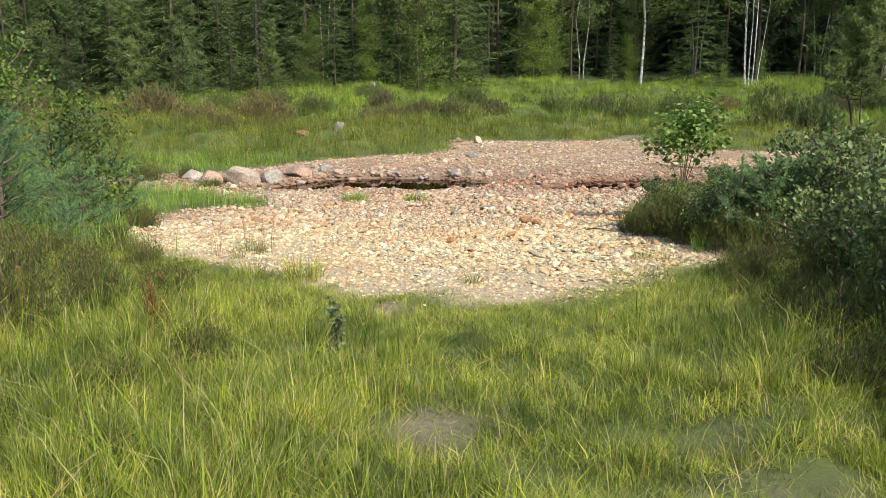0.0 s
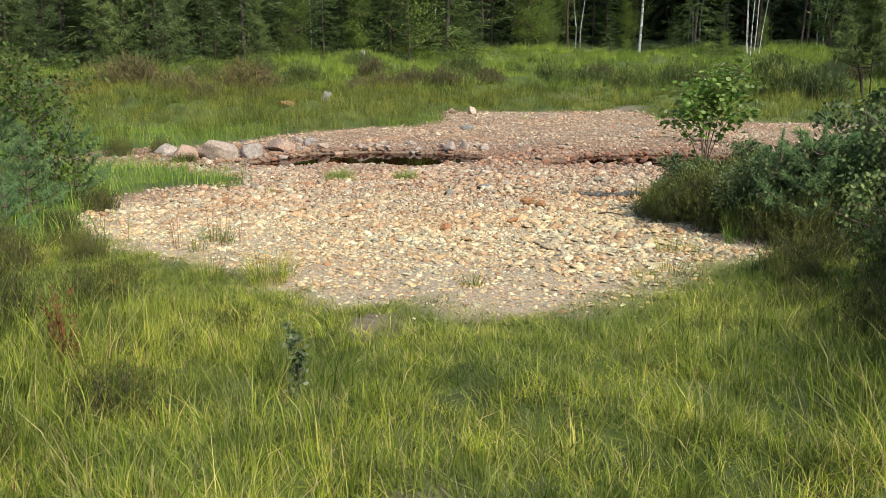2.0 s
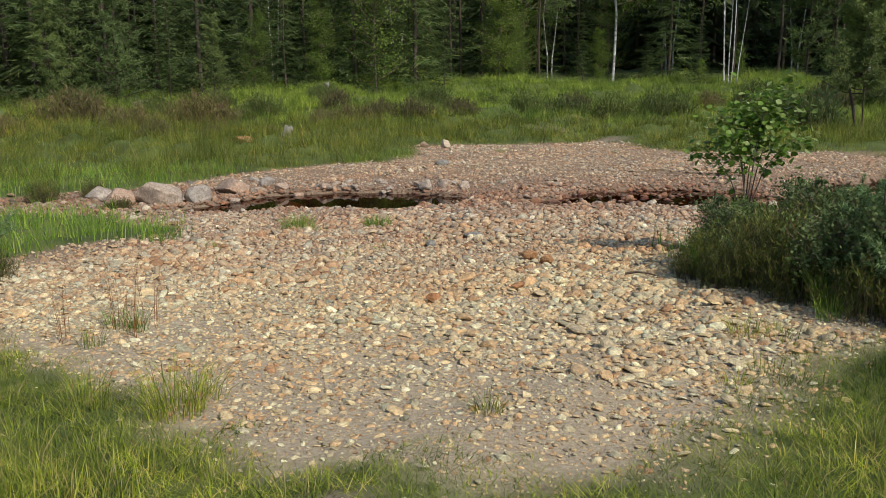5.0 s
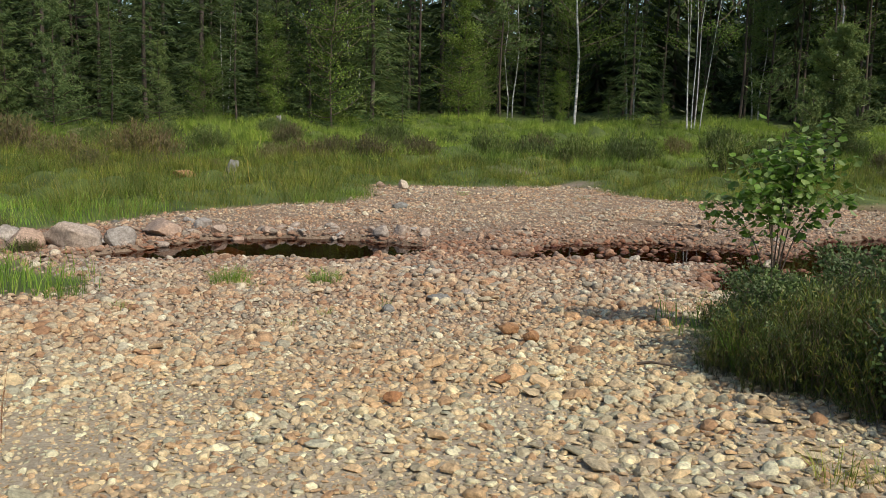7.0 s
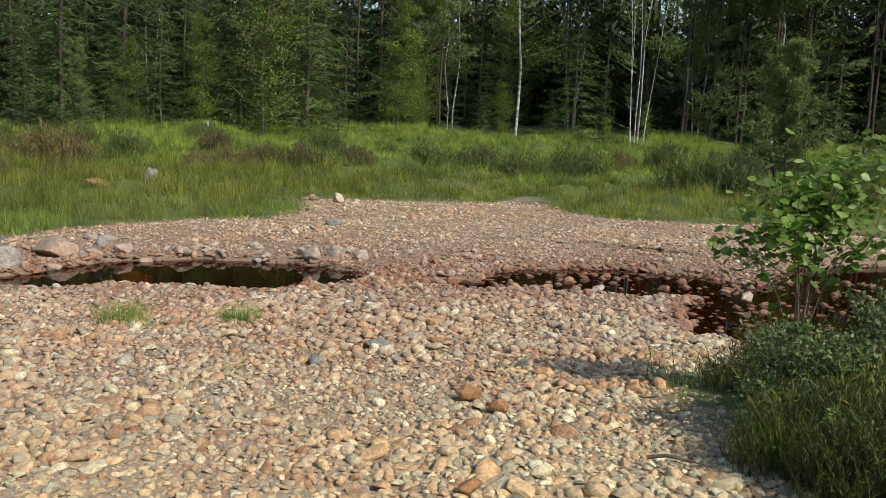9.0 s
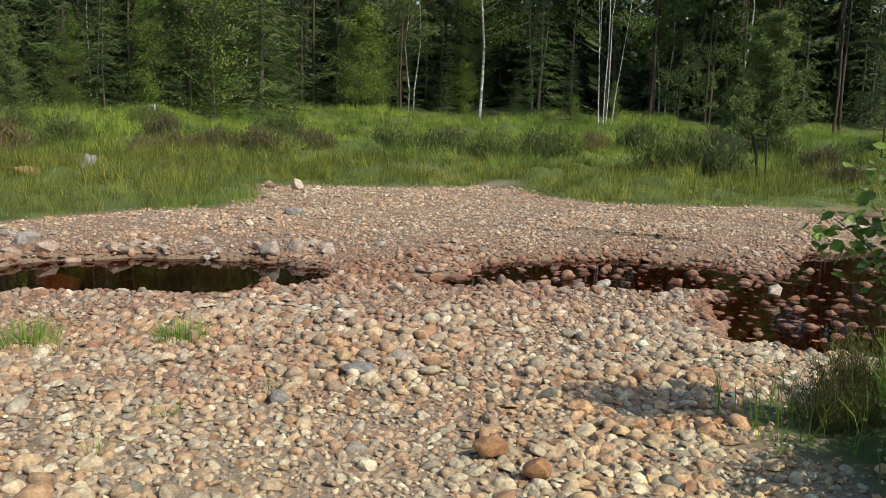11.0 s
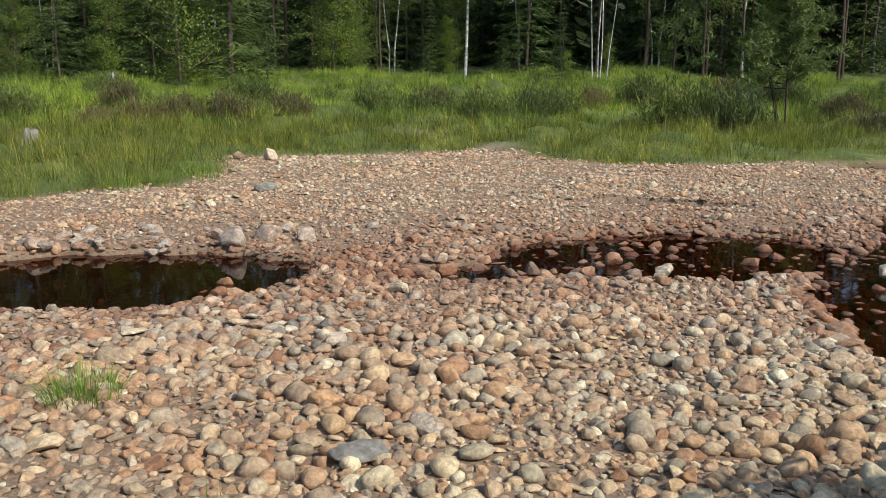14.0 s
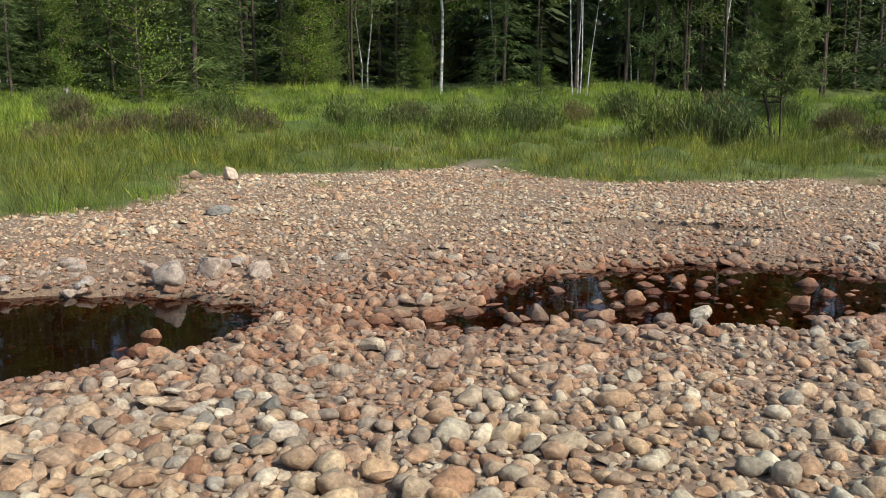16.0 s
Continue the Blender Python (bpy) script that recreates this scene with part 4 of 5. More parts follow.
def pebble_shapes(n, subdivisions, seed):
    """Whole cobbles from a ball of triangles."""
    rng = np.random.default_rng(seed)
    bm = bmesh.new()
    bmesh.ops.create_icosphere(bm, subdivisions=subdivisions, radius=1.0)
    bm.verts.ensure_lookup_table()
    v0 = np.array([v.co for v in bm.verts])
    f = np.array([[v.index for v in face.verts] for face in bm.faces])
    bm.free()
    return [worn(v0, rng, 11, 0.45, 0.8, 0.02) for _ in range(n)], f


def bedded_shapes(n, sides, rings, seed):
    """Cobbles whose undersides lie hidden in the bed: rings of corners up to a blunt crown."""
    rng = np.random.default_rng(seed)
    v, f = [], []
    for k, (r, z) in enumerate(rings):
        a = (np.arange(sides) + 0.5 * (k % 2)) * 2 * np.pi / sides
        v += [(r * np.cos(t), r * np.sin(t), z) for t in a]
    for k in range(len(rings) - 1):
        for j in range(sides):
            p, q = k * sides + j, k * sides + (j + 1) % sides
            if k % 2 == 0:
                f += [(p, q, p + sides), (q, q + sides, p + sides)]
            else:
                f += [(p, q, q + sides), (p, q + sides, p + sides)]
    v.append((0, 0, 1.0))
    top = (len(rings) - 1) * sides
    f += [(top + j, top + (j + 1) % sides, len(v) - 1) for j in range(sides)]
    v = np.array(v)
    return [worn(v, rng, 9, 0.42, 0.82, 0.04) for _ in range(n)], np.array(f)


def scatter(x, y, size, shapes, faces, rng, lift=0.07):
    """Stones resting on the bed, as one pair of arrays."""
    n = len(x)
    z = height(x, y)
    kind = rng.integers(0, len(shapes), n)
    S = np.array(shapes)[kind] * (size / 2)[:, None, None]
    S[..., 2] *= rng.uniform(0.6, 1.1, (n, 1)) * np.interp(y, [8, 12], [0.75, 1.0])[:, None]
    a = rng.uniform(0, 2 * np.pi, n)
    t = rng.uniform(-0.32, 0.32, (n, 2))
    c, s = np.cos(a)[:, None], np.sin(a)[:, None]
    V = np.stack([S[..., 0] * c - S[..., 1] * s, S[..., 0] * s + S[..., 1] * c, S[..., 2]], -1)
    V[..., 2] += V[..., 0] * t[:, :1] + V[..., 1] * t[:, 1:]
    V += np.stack([x, y, z + size * lift * rng.uniform(0.3, 1.3, n)], 1)[:, None]
    k = V.shape[1]
    F = (np.arange(n)[:, None, None] * k + faces[None]).reshape(-1, 3)
    return V.reshape(-1, 3), F


rng = np.random.default_rng(17)
shapes80, faces80 = pebble_shapes(24, 2, 3)
shapes40, faces40 = bedded_shapes(48, 8, ((0.92, -0.35), (0.98, 0.2), (0.62, 0.78)), 4)
shapes18, faces18 = bedded_shapes(48, 6, ((0.95, -0.3), (0.82, 0.58)), 5)
shapes15, faces15 = bedded_shapes(30, 5, ((0.95, -0.2), (0.80, 0.58)), 6)


def coarse(x, y):
    """How coarse the stones lie: fine grit at the near edge, cobbles towards the water, finer again beyond."""
    c = np.interp(y, [6, 8, 9.5, 11, 13, 15, 17.5, 19.2, 20.5, 24, 30], [0.019, 0.022, 0.025, 0.030, 0.034, 0.039, 0.042, 0.040, 0.032, 0.031, 0.034])
    c = c * (1 + 0.25 * wave(x, y, 0.9, 11.0))
    return c * np.where((x > 0.7) & (y < 10.5) & (y > 6.5), 1.4, 1.0)


def wanted(x, y, edge=0.0):
    e = inside(x, y)
    keep = e + rng.normal(size=len(x)) * 0.16 > edge
    m, depth = pools(x, y)
    gone = np.where(depth > 0.09, 0.97, 0.45)
    return keep & ~((m > np.where(depth > 0.09, 0.72, 0.75)) & (rng.random(len(x)) < gone))


CELL = 0.012
taken = np.zeros((int(25 / CELL), int(26 / CELL)), bool)      # what of the bed, from (5, -8), is covered


def packed(x, y, s):
    """Keeps the stones that find room, the largest first."""
    kept = []
    for k in np.argsort(-s):
        i, j, r = int((y[k] - 5) / CELL), int((x[k] + 8) / CELL), max(1, int(s[k] * 0.36 / CELL))
        spot = taken[max(i - r, 0):i + r + 1, max(j - r, 0):j + r + 1]
        if spot.size and np.count_nonzero(spot) < 0.22 * spot.size:
            spot[:] = True
            kept.append(k)
    return np.array(kept)


bx, by, bs = [], [], []
for x0, x1, y0, y1, n, grow in ((-3.4, 2.8, 6.1, 9.5, 44000, 1.0), (-4.6, 2.8, 9.5, 12.5, 56000, 1.0), (-3.8, 5.6, 12.5, 16.0, 64000, 1.0), (-3.8, 9.5, 16.0, 19.0, 46000, 1.0), (-7.5, -3.8, 12.5, 22.5, 16000, 1.2),
                                (-3.8, 13.5, 19.0, 24.0, 48000, 1.0), (-0.8, 16.5, 24.0, 30.0, 36000, 1.15)):
    x, y = rng.uniform(x0, x1, n), rng.uniform(y0, y1, n)
    s = np.clip(coarse(x, y) * np.exp(rng.normal(size=n) * 0.46) * grow, 0.014, 0.17)
    m, depth = pools(x, y)
    s = np.where((m > 0.35) & (depth < 0.09), np.clip(s * 1.7, 0.055, 0.19), s)
    ok = wanted(x, y) & (np.abs(x - 0.1) < 1.2 + 0.62 * (y - 3.0))
    # thin out stretches of bare grit in the fine gravel
    ok &= ~((y < 10.5) & (wave(x, y, 1.4, 21.0) > 0.35) & (rng.random(n) < 0.5))
    x, y, s = x[ok], y[ok], s[ok]
    k = packed(x, y, s)
    bx.append(x[k]), by.append(y[k]), bs.append(s[k])
bx, by, bs = np.concatenate(bx), np.concatenate(by), np.concatenate(bs) * 1.12
# the nearest three hundred beside the path are parts of their own
pick = (by > 13.2) & (by < 15.8) & (np.abs(bx - 0.9 - 0.25 * (by - 13)) < 1.5) & (bs > 0.07)
order = np.flatnonzero(pick)[:295]
single = np.zeros(len(bx), bool)
single[order] = True
full = ~single & (by < 19.5) & (bs > np.interp(by, [6, 10, 13, 19.5], [0.04, 0.05, 0.055, 0.09]))
far_off = ~single & ~full & (by > 18.0)
blunt = ~single & ~full & ~far_off
grit_x, grit_y = np.concatenate([rng.uniform(-3.4, 2.6, 14000), rng.uniform(-2.6, 5.0, 7000)]), np.concatenate([rng.uniform(6.0, 11.0, 14000), rng.uniform(11.0, 16.5, 7000)])
grit_s = np.where(grit_y < 11, rng.uniform(0.010, 0.022, 21000), rng.uniform(0.015, 0.03, 21000))
ok = wanted(grit_x, grit_y, -0.12)
groups_ = [(bx[full], by[full], bs[full], shapes40, faces40), (bx[blunt], by[blunt], bs[blunt], shapes18, faces18), (bx[far_off], by[far_off], bs[far_off], shapes15, faces15),
           (grit_x[ok], grit_y[ok], grit_s[ok], shapes15, faces15)]
# rounded ones first, then the broken ones with sharp edges
round_, sharp = [], []
for x, y, size, sh, fc in groups_:
    r = rng.random(len(x)) < 0.42
    round_.append(scatter(x[r], y[r], size[r], sh, fc, rng))
    sharp.append(scatter(x[~r], y[~r], size[~r], sh, fc, rng))
count_ = sum(len(f) for _, f in round_)
stones = new("pebbles", raw("pebbles", *merge(round_ + sharp), M_GRAVEL, flat_from=count_))
stones.parent = ground
tagged(stones, "pinkish tan cobbles and gravel of the stream bed", kind="stuff")
one = [raw("stone", v, faces80, M_STONE) for v in shapes80]
for k in order:
    s = new("stone", one[int(rng.integers(0, len(one)))])
    x, y, d = float(bx[k]), float(by[k]), float(bs[k])
    s.matrix_basis = pose(x, y, z_at(x, y) + d * 0.13, rng.uniform(-16, 16), rng.uniform(-16, 16), rng.uniform(0, 360)) @ Matrix.Diagonal((d / 2, d / 2, d / 2, 1))
    s.parent = ground


def rock(name, label, x, y, dims, mat, seed, lift=0.3, turn=0.0, category="stone", group="", tilt=(0, 0)):
    sh, fc = pebble_shapes(1, 4, seed)
    v = sh[0]
    v = v * (1 + 0.035 * np.sin(7 * v[:, :1] + seed) * np.cos(6 * v[:, 1:2]) + 0.02 * np.sin(13 * v[:, 2:3] + 9 * v[:, :1]))
    v = v / np.abs(v).max(0) * np.array(dims) / 2
    ob = new(name, raw(name, v, fc, mat))
    ob.matrix_basis = pose(x, y, z_at(x, y) + dims[2] * lift, *tilt, turn)
    return tagged(ob, label, category, group)


BG = "boulders along the water"
for k, (x, y, dims, lab, mat) in enumerate((
        (-4.54, 17.8, (.95, .7, .62), "large grey boulder half bedded among stones by the water", M_BOULDER),
        (-4, 18, (.55, .5, .5), "pale tan boulder leaning on a grey one", M_BOULDER),
        (-5.17, 17.6, (.65, .55, .4), "tan boulder among smaller stones at the grass edge", M_BOULDER),
        (-3.6, 19.1, (1.0, .6, .32), "flat grey boulder at the foot of the grass", M_BOULDER),
        (-2.48, 18.38, (.58, .46, .34), "rounded grey boulder at the pool's edge", M_BOULDER),
        (-3.33, 17.05, (.42, .34, .2), "dark wet boulder in the shallow water", M_BOULDER),
        (-3.15, 19.9, (0.42, 0.32, 0.21), "grey boulder among pink cobbles", M_BOULDER),
        (-2.79, 19.3, (0.39, 0.28, 0.21), "grey boulder among pink cobbles", M_BOULDER),
        (-1.98, 19.4, (0.32, 0.24, 0.17), "grey boulder among pink cobbles", M_BOULDER),
        (-0.12, 19.15, (.36, .3, .28), "brown-grey boulder on the bank between the pools", M_BOULDER),
        (0.2, 19.4, (.30, .26, .26), "grey boulder on the bank between the pools", M_BOULDER),
        (0.55, 19.25, (.30, .24, .2), "brown-grey boulder on the bank between the pools", M_BOULDER),
        (-0.3, 19.5, (.2, .18, .16), "small grey boulder on the bank between the pools", M_BOULDER),
        (-5.76, 18.5, (.6, .5, .35), "grey boulder at the grass edge", M_BOULDER),
        (-4.14, 18.8, (0.35, 0.28, 0.21), "grey boulder among pink cobbles", M_BOULDER))):
    rock("boulder", lab, x, y, dims, mat, 100 + k, 0.22, 37 * k, "boulder", BG)
br = np.random.default_rng(88)
bmesh_pool = []
for k in range(6):
    sh, fc = pebble_shapes(1, 3, 200 + k)
    v = sh[0] * (1 + 0.03 * np.sin(6 * sh[0][:, :1] + k))
    bmesh_pool.append(raw("boulder", v, fc, M_BOULDER))
for k in range(46):
    x = br.uniform(-5.6, 0.6)
    y = np.interp(x, [-5.6, -4, -2, 0.6], [18.0, 18.7, 19.4, 19.6]) + br.normal() * 0.55
    if pools(np.array([x]), np.array([y]))[0][0] > 0.6 or inside(np.array([x]), np.array([y]))[0] < 0.1:
        continue
    d = br.uniform(0.10, 0.24)
    b = new("boulder", bmesh_pool[k % 6])
    b.matrix_basis = pose(x, y, z_at(x, y) + 0.12 * d, br.uniform(-12, 12), br.uniform(-12, 12), br.uniform(0, 360)) @ Matrix.Diagonal((d / 2, d / 2, d / 2.2, 1))
    tagged(b, "small grey boulder bedded among pink cobbles by the water", "boulder", BG)
rock("grey_slab", "angular blue-grey slab lying on pink cobbles", 0.40, 13.75, (.26, .20, .09), M_SLAB, 130, 0.35, 10)
rock("white_stone", "white angular stone lying on pink cobbles", 0.72, 13.95, (.13, .24, .12), M_WHITE, 131, 0.3, 20)
rock("dark_stone", "dark ragged stone lying on pink cobbles", -0.13, 13.2, (.15, .13, .10), M_SLAB, 132, 0.25, 50)
rock("orange_stone", "orange angular stone among grey cobbles", 0.86, 12.1, (.19, .15, .13), M_ORANGE, 133, 0.5, 0)
rock("orange_stone", "orange rounded stone among grey cobbles", 0.98, 11.75, (.16, .14, .12), M_ORANGE, 134, 0.5, 70)
rock("orange_stone", "orange flat stone among pale gravel", 0.55, 10.35, (.15, .11, .07), M_ORANGE, 135, 0.5, 20)
rock("orange_stone", "orange rounded stone among pale gravel", -0.15, 10.0, (.12, .10, .08), M_ORANGE, 136, 0.5, 40)
rock("white_stone", "pale stone on the brink of the pool", 0.47, 15.5, (.16, .12, .10), M_WHITE, 137, 0.5, 40)
rock("white_stone", "pale stone standing in the shallow water", 3.48, 17.3, (.20, .18, .2), M_WHITE, 138, 0.45, 15)
rock("white_stone", "pale rounded stone in the shallow water", 5.2, 16.65, (.2, .17, .16), M_WHITE, 139, 0.9, 75)
for k, (x, y, w, d, top) in enumerate(((-0.21, 17.81, .17, .14, .06), (-0.24, 17.42, .26, .18, .07), (-0.40, 17.6, .2, .15, .03), (0.1, 17.3, .18, .16, .06), (2.62, 18.82, .16, .14, .10), (3.28, 17.89, .18, .15, .11),
                                       (2.89, 17.53, .20, .15, .07), (3.17, 17.2, .17, .15, .10), (1.48, 17.5, .24, .2, .10), (2.02, 18.46, .22, .18, .10), (1.48, 18.4, .22, .18, .09), (1.66, 17.8, .26, .2, .12), (2.42, 17.66, .28, .18, .10), (3.9, 18.3, .16, .12, .06), (4.5, 17.6, .2, .16, .07), (3.4, 18.6, .16, .13, .05))):
    b = rock("pool_stone", "smooth brownish stone standing in shallow bog water", x, y, (w, d, .2), M_STONE, 150 + k, 0.0, 37 * k)
    b.location.z = 0.025 + top - 0.10
rock("flat_stone", "dark flat stone on fine pink gravel", 0.27, 22.8, (.36, .24, .15), M_SLAB, 142, 0.4, 15)
rock("pale_stone", "pale rounded stone at the grass edge", 0.45, 27.5, (.3, .35, .28), M_WHITE, 143, 0.4, 15)
rock("pale_stone", "pale rounded stone at the grass edge", -0.1, 27.7, (.24, .24, .18), M_BOULDER, 144, 0.4, 45)
rock("cleft_rock", "angular brown and grey rock in the grass", -11.2, 39.0, (1.3, 0.8, 0.65), M_FIELDSTONE, 145, 0.3, 20, "rock")
rock("reddish_stone", "low reddish stone in the grass", -5.0, 27.3, (.7, .45, .3), M_ORANGE, 146, 0.35, 0)


def stump(x, y, h, r, lean, turn, label):
    u = np.linspace(0, 1, 6)
    pts = np.stack([lean * h * u**1.2, 0.06 * h * np.sin(3 * u), h * u - 0.05], 1)
    v, f = tube(pts, r * (1.15 - 0.35 * u + 0.08 * np.sin(9 * u)), 9)
    cap = np.array([[len(v) - 9, len(v) - 9 + j, len(v) - 9 + j + 1] for j in range(1, 8)])
    v[-9:, 2] += np.array([0.0, .06, .1, .02, -.04, .03, .12, .05, -.02]) * h * 1.2
    ob = new("tree_stump", raw("tree_stump", v, np.concatenate([f, cap]), M_DEADWOOD))
    ob.matrix_basis = pose(x, y, z_at(x, y), 0, 0, turn)
    return tagged(ob, label, "stump")


stump(-4.2, 28.7, 0.5, 0.15, 0.5, 5, "leaning weathered grey stump in the grass")
stump(-4.25, 42.0, 0.8, 0.12, 0.05, 0, "upright pale broken stump on the grassy bank")

# ---- the alder sapling, leaf by leaf ----
sap = thing("alder_sapling", "young alder with broad green leaves rising from a thicket", "sapling")
sx, sy = 2.93, 11.7
plant(sap, sx, sy)
srng = np.random.default_rng(77)
lv = np.array([(0, 0, 0), (0.46, 0.3, 0.05), (0.42, 0.66, 0.04), (0, 1.0, -0.06), (-0.42, 0.66, 0.04), (-0.46, 0.3, 0.05), (0, 0.5, -0.05)])
lf = np.array([(0, 1, 6), (1, 2, 6), (2, 3, 6), (3, 4, 6), (4, 5, 6), (5, 0, 6)])
leaf_mesh = raw("leaf", lv, lf, M_ALDER, smooth=False)
for k, (ax, ay, hh) in enumerate(((0.34, -0.05, 1.72), (-0.10, 0.1, 1.55), (0.14, -0.08, 1.62), (-0.34, 0.02, 1.42), (0.48, 0.1, 1.45), (-0.44, 0.25, 1.1), (0.46, -0.15, 1.22), (-0.26, -0.12, 1.25), (0.1, 0.12, 1.36))):
    u = np.linspace(0, 1, 7)
    pts = np.stack([ax * u**2.0, ay * u + 0.03 * np.sin(4 * u + k), hh * (u + 0.16 * np.sin(np.pi * u)) - 0.02], 1)
    stem = part("stem", raw("stem", *tube(pts, np.linspace(0.008, 0.002, 7), 6), M_TWIG), sap)
    for j in range(110):
        w = srng.uniform(0.58, 1.0)
        p = Vector([float(np.interp(w, u, pts[:, c])) for c in range(3)]) + Vector(srng.normal(size=3) * np.array([0.09, 0.09, 0.075]))
        s = srng.uniform(0.048, 0.082)
        leaf = new("leaf", leaf_mesh)
        leaf.matrix_basis = Matrix.Translation(p) @ Euler((srng.uniform(-1.1, 0.5), srng.uniform(-0.7, 0.7), srng.uniform(0, 6.28))).to_matrix().to_4x4() @ Matrix.Diagonal((s, s, s, 1))
        leaf.parent = stem

# ---- grass ----
def tuft(x, y, n, length, spread, label, mat=None, lean=0.5):
    """One clump of blades fanning from its root."""
    r = np.random.default_rng(int(abs(x * 971 + y * 373) * 10) % 100000)
    way = unit(r, n)
    q = np.sqrt(r.random(n)) * spread
    base = np.stack([way[:, 0] * q, way[:, 1] * q, np.full(n, -0.01)], 1)
    way2 = way + r.normal(size=(n, 2)) * 0.4
    way2 /= np.linalg.norm(way2, axis=1)[:, None]
    L = length * r.uniform(0.55, 1.1, n)
    v, f = blades(base, way2, L, r.uniform(0.0025, 0.005, n), L * lean * r.uniform(0.2, 1.8, n), r)
    ob = new("grass_tuft", raw("grass_tuft", v, f, mat or M_RUSH, smooth=False))
    ob.matrix_basis = pose(x, y, z_at(x, y))
    return tagged(ob, label, "grass", "grass tufts on the gravel")


for x, y, n, L, s, lean in ((-2.22, 9.17, 70, .20, .09, .5), (-2.41, 9.26, 50, .18, .08, .5), (-2.33, 8.63, 50, .18, .09, .5), (-1.43, 7.25, 190, .32, .14, .5), (-1.36, 7.5, 90, .2, .12, .6), (-1.88, 7.3, 90, .24, .12, .5), (0.06, 7.16, 70, .15, .07, .8),
                            (-0.82, 14.77, 340, .20, .18, .5), (-1.85, 14.65, 380, .22, .22, .5), (1.75, 8.5, 60, .2, .10, .6), (-3.4, 13.9, 160, .26, .28, .5), (-2.6, 13.2, 30, .14, .1, .5), (-1.55, 14.4, 30, .12, .1, .5),
                            (-0.72, 12.9, 26, .14, .06, .5), (-1.0, 12.4, 22, .15, .06, .5), (-0.15, 13.35, 20, .16, .06, .5), (1.35, 7.5, 40, .13, .1, .6), (1.6, 7.75, 40, .14, .12, .6), (1.95, 8.4, 50, .14, .12, .6), (-4.4, 14.4, 200, .3, .35, .5),
                            (2.12, 10.35, 130, .44, .10, .35), (2.2, 10.1, 90, .36, .10, .4), (2.5, 8.95, 120, .36, .10, .4), (2.4, 8.7, 80, .2, .10, .5), (3.05, 11.9, 160, .7, .2, .3), (2.85, 11.35, 180, .55, .18, .3), (2.6, 11.2, 120, .45, .15, .35), (-0.9, 25.0, 90, .3, .3, .4), (-0.6, 24.4, 120, .3, .25, .4), (-1.1, 23.7, 120, .3, .25, .4), (-1.7, 23.3, 140, .32, .28, .4), (-0.5, 25.6, 110, .3, .25, .4), (1.9, 26.0, 40, .2, .2, .5), (-2.55, 17.3, 12, .3, .05, .3), (4.6, 25.3, 30, .2, .2, .5)):
    tuft(x, y, n, L, s, "small tuft of green sedge growing among stones", M_GRASS if y < 8.7 else None, lean)


for x, y in ((-2.35, 9.2), (-2.15, 9.3), (-2.2, 8.95), (-2.55, 8.8)):
    tuft(x, y, 9, 0.55, 0.06, "thin reddish seed stalks growing from gravel", M_RUSTPLANT, 0.12)


def meadow(name, label, x, y, length, width, mat, rng, bend=0.6, segments=3, clump=0.0, tilt=(0.0, 0.0)):
    n = len(x)
    way = unit(rng, n) * (1 - clump) + np.stack([wave(x, y, 2.3, 31.0), wave(x, y, 2.0, 37.0)], 1) * 1.2 + np.array(tilt)
    way /= np.linalg.norm(way, axis=1)[:, None] + 1e-6
    base = np.stack([x, y, height(x, y) - 0.02], 1)
    v, f = blades(base, way, length, width, length * bend * rng.uniform(0.15, 1.2, n), rng, segments)
    return tagged(new(name, raw(name, v, f, mat, smooth=False)), label, "grass", kind="stuff")


rng = np.random.default_rng(23)
def tussocks(n, each, radius, box, rng):
    """Points of blades in round tussocks: place, way outward and height."""
    cx, cy = rng.uniform(box[0], box[1], n), box[2] + (box[3] - box[2]) * rng.random(n) ** 0.85
    big_ = rng.uniform(0.45, 1.5, n) * (1 + 0.35 * wave(cx, cy, 0.5, 41.0))
    g = rng.normal(size=(n, each, 2)) * radius * rng.uniform(0.6, 1.4, (n, 1, 1))
    x, y = (cx[:, None] + g[..., 0]).ravel(), (cy[:, None] + g[..., 1]).ravel()
    way = g.reshape(-1, 2) / radius + rng.normal(size=(n * each, 2)) * 0.5
    way /= np.linalg.norm(way, axis=1)[:, None] + 1e-6
    return x, y, way, np.repeat(big_, each)


x, y, way, hgt = tussocks(8600, 44, 0.085, (-5.0, 4.5, 0.9, 9.4), rng)
e = inside(x, y)
ok = (e + rng.normal(size=len(x)) * 0.10 + 0.30 * wave(x, y, 4.0, 15.0) < 0.05) & (bare(x, y) < rng.uniform(0.1, 0.8, len(x))) & (np.abs(x) < 0.9 + 0.54 * (y + 1.1)) & (rng.random(len(x)) < np.interp(y, [1, 4.5, 7], [1, 0.7, 0.4]))
x, y, way, hgt, e = x[ok], y[ok], way[ok], hgt[ok], e[ok]
low = np.interp(x, [-2, -0.7, -0.1, 1.2, 2.2], [0.95, 0.85, 0.5, 0.5, 0.75]) * np.interp(y, [0, 5.0, 6.5], [1, 0.85, 0.6]) * np.clip(0.3 - e * 0.9, 0.3, 1.0)
L = rng.uniform(0.10, 0.36, len(x)) * np.clip(hgt, 0.4, 1.7) * low
wide_ = np.where(rng.random(len(x)) < 0.16, 1.2, 1.0)
v, f = blades(np.stack([x, y, height(x, y) - 0.02], 1), way, L * wide_, np.where(wide_ > 1, rng.uniform(0.0045, 0.0075, len(x)), rng.uniform(0.0020, 0.0042, len(x))), L * wide_ * rng.uniform(0.1, 1.1, len(x)), rng, 2)
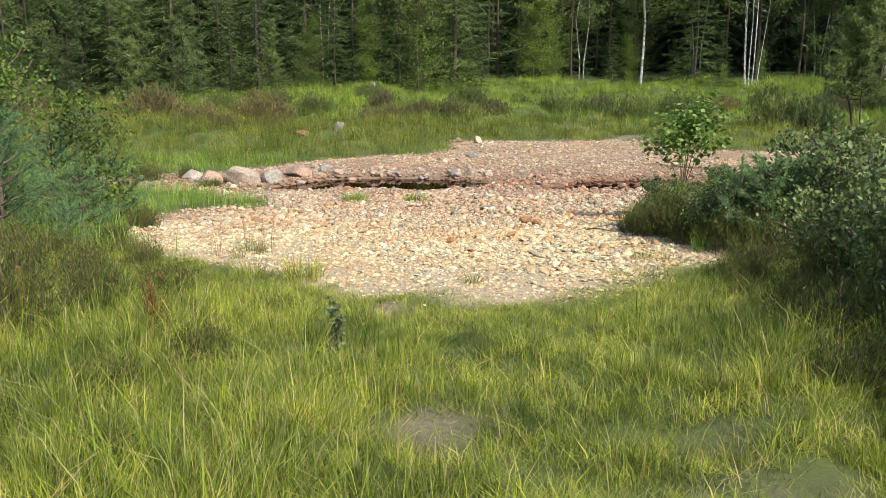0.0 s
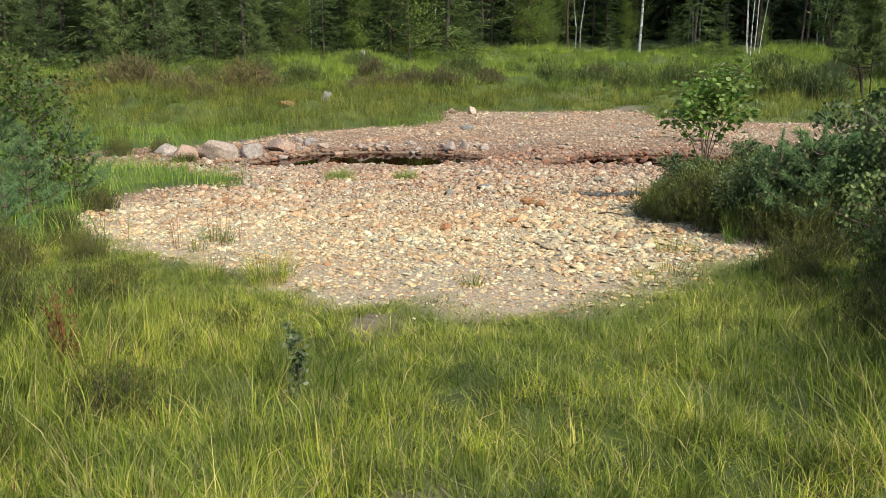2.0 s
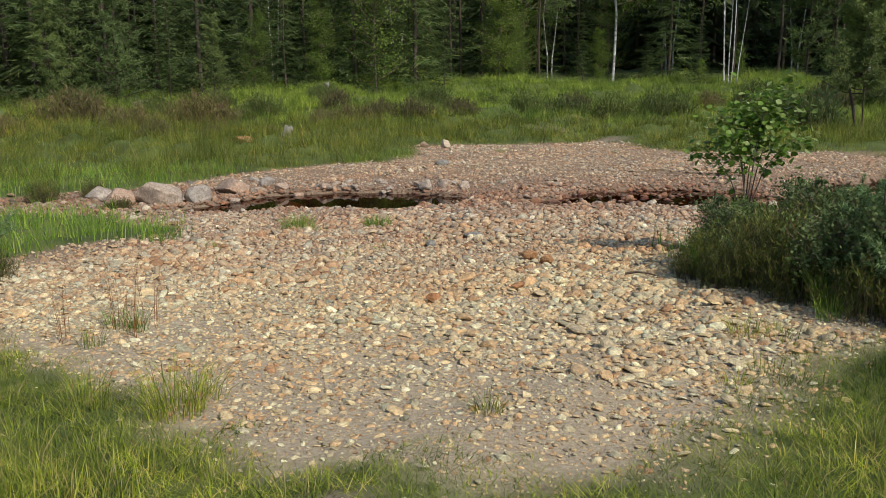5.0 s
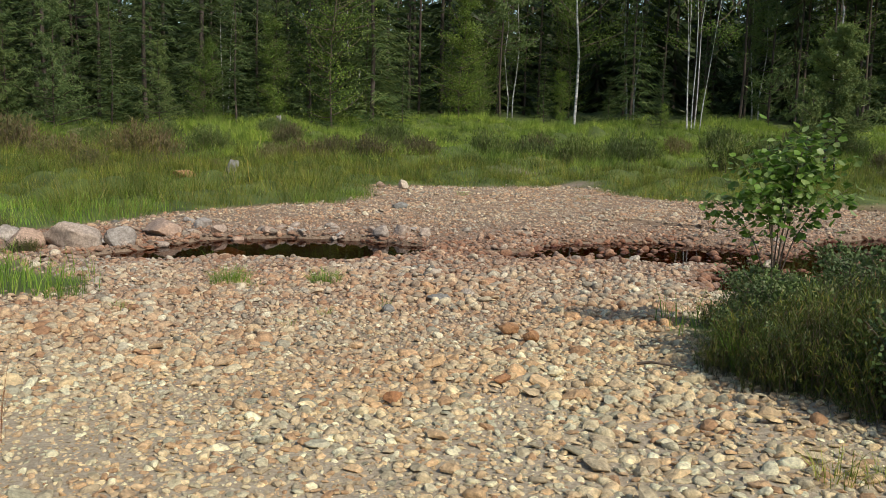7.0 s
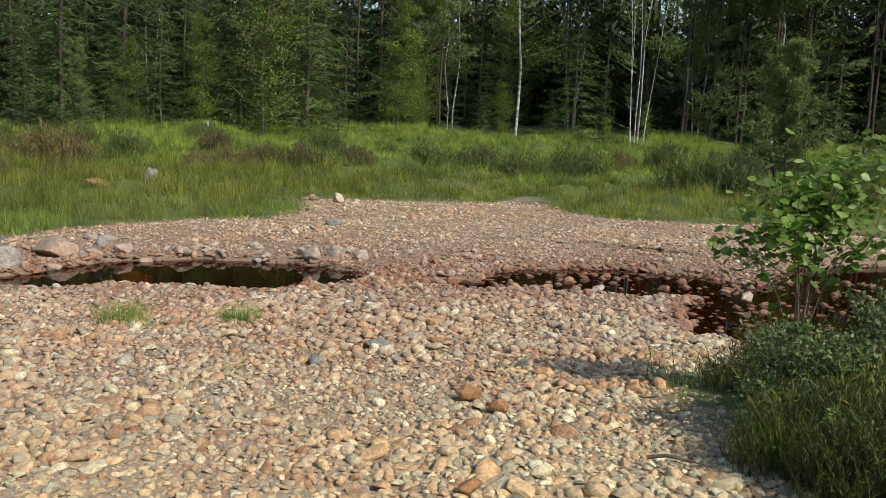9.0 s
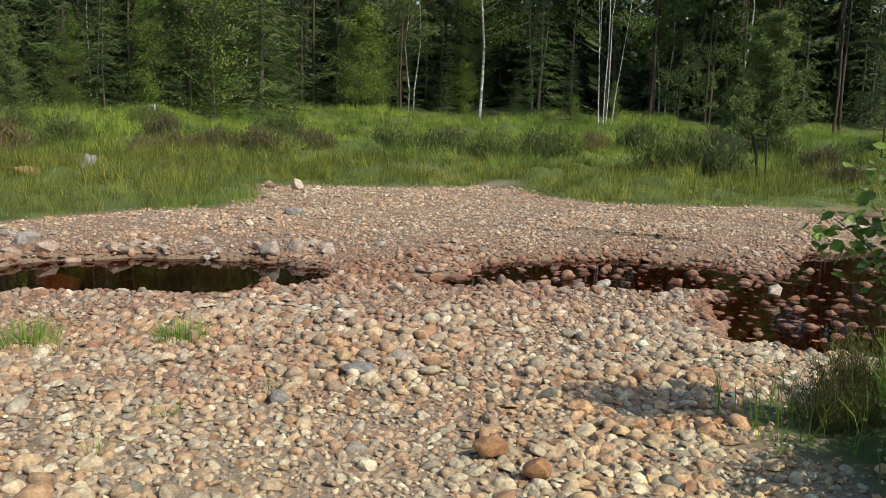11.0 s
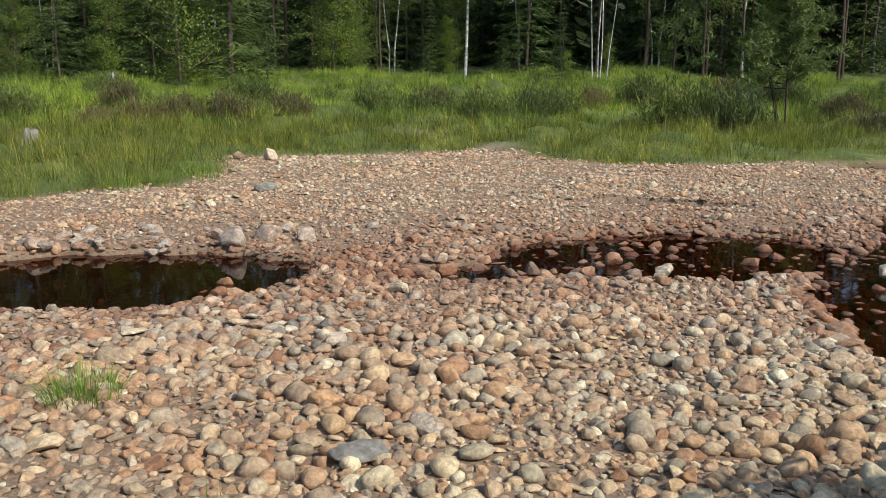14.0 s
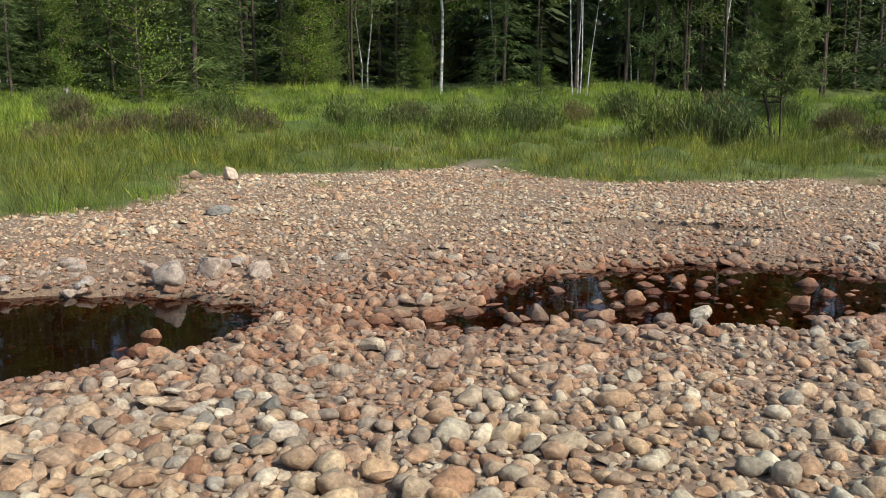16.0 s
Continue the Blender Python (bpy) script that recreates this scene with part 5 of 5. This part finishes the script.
tagged(new("meadow_grass", raw("meadow_grass", v, f, M_GRASS, smooth=False)), "tall yellow-green meadow grass in tussocks", "grass", kind="stuff")
xs, ys = rng.uniform(-4.5, 4.0, 190000), rng.uniform(0.9, 8.5, 190000)
es = inside(xs, ys)
ok = (es + 0.30 * wave(xs, ys, 4.0, 15.0) < 0.08) & (bare(xs, ys) < rng.uniform(0.2, 1.25, len(xs))) & (np.abs(xs) < 0.7 + 0.52 * (ys + 1.1))
xs, ys, es = xs[ok], ys[ok], es[ok]
Ls = rng.uniform(0.04, 0.12, len(xs)) * np.clip(0.5 - es, 0.5, 1.0)
v, f = blades(np.stack([xs, ys, height(xs, ys) - 0.01], 1), unit(rng, len(xs)), Ls, rng.uniform(0.003, 0.006, len(xs)), Ls * rng.uniform(0.3, 2.0, len(xs)), rng, 1)
tagged(new("meadow_grass", raw("meadow_grass", v, f, M_GRASS, smooth=False)), "short tangled grass between the tussocks", "grass", kind="stuff")
# the far bank
x, y, way, tall = tussocks(9800, 56, 0.24, (-22, 28, 20, 50), rng)
e = inside(x, y)
ok = (e + rng.normal(size=len(x)) * 0.15 < 0.04) & (bare(x, y) < 0.5) & (y < edge_y(x) + 3) & (x < 4 + 0.95 * (y - 8)) & (x > -2 - 0.62 * y)
x, y, way, tall, e = x[ok], y[ok], way[ok], tall[ok], e[ok]
shore = (y < 33.5 + 2.0 * wave(x, y, 0.6, 3.0)) & (rng.random(len(x)) < 0.85)
L = rng.uniform(0.22, 0.5, len(x)) * tall * np.clip(0.55 - e * 0.30, 0.55, 1.0) * np.where(shore & (x < -0.3), np.where(e > -3, 1.25, 1.1), 0.85)
for pick_, mat, label in ((~shore, M_FARGRASS, "lush bright green grass in tussocks on the far bank"), (shore, M_SHORE, "olive-green rushes and sedge along the far shore")):
    n = int(pick_.sum())
    v, f = blades(np.stack([x, y, height(x, y) - 0.03], 1)[pick_], way[pick_], L[pick_], rng.uniform(0.008, 0.020, n) * np.clip((y[pick_] - 8) / 26, 0.45, 1.0), L[pick_] * rng.uniform(0.1, 0.9, n), rng, 1)
    tagged(new("bank_grass", raw("bank_grass", v, f, mat, smooth=False)), label, "grass", kind="stuff")
# grass on the left of the bed and round the thicket
x, y = np.concatenate([rng.uniform(-12, -3, 16000), rng.uniform(2.2, 9, 6000)]), np.concatenate([rng.uniform(9, 22, 16000), rng.uniform(6, 14.5, 6000)])
ok = (inside(x, y) + rng.normal(size=len(x)) * 0.12 < -0.05) & ((x < 0) | (x > 2.9) | (y > 11))
x, y = x[ok], y[ok]
meadow("bank_grass", "long sedge and grass beside the stream bed", x, y, rng.uniform(0.15, 0.42, len(x)), rng.uniform(0.006, 0.011, len(x)), M_RUSH, rng, 0.6, 2, 0.2)

# ---- small plants ----
for x, y, s in ((-0.78, 4.8, 1.0),):
    w = make("willow_shoot", "small grey-green willow shoot standing in the grass", "shoot", *sum(zip(leafy_parts(0.42, 301, 0.15, 0.09, 230, 0.034, 3, 24, 0.008, 0.12), (M_TWIG, M_SHOOT)), ()), trunk_name="wood", crown_name="foliage")
    plant(w, x, y, s)
dock = thing("withered_dock", "rust-brown withered dock plant in the grass", "plant")
st, tw = sprigs(0.12, 0.12, 0.45, 16, 303, 0.15, 26, 0.004, 0.3)
part("wood", raw("dock_wood", *st, M_RUSTPLANT, smooth=False), dock)
part("seed_head", raw("dock_seeds", *tw, M_RUSTPLANT, smooth=False), dock)
plant(dock, -1.9, 5.0, 1.15)
# a fallen twig in the shade of the thicket
tw = new("fallen_branch", raw("fallen_branch", *tube([(0, 0, 0), (.08, .05, .02), (.17, .04, .03), (.27, .11, .01)], [.011, .010, .008, .004], 6), M_TWIG))
tw.matrix_basis = pose(1.5, 10.6, z_at(1.65, 10.65) + 0.05, 0, 0, -50)
tagged(tw, "dead grey branch lying on gravel", "branch")
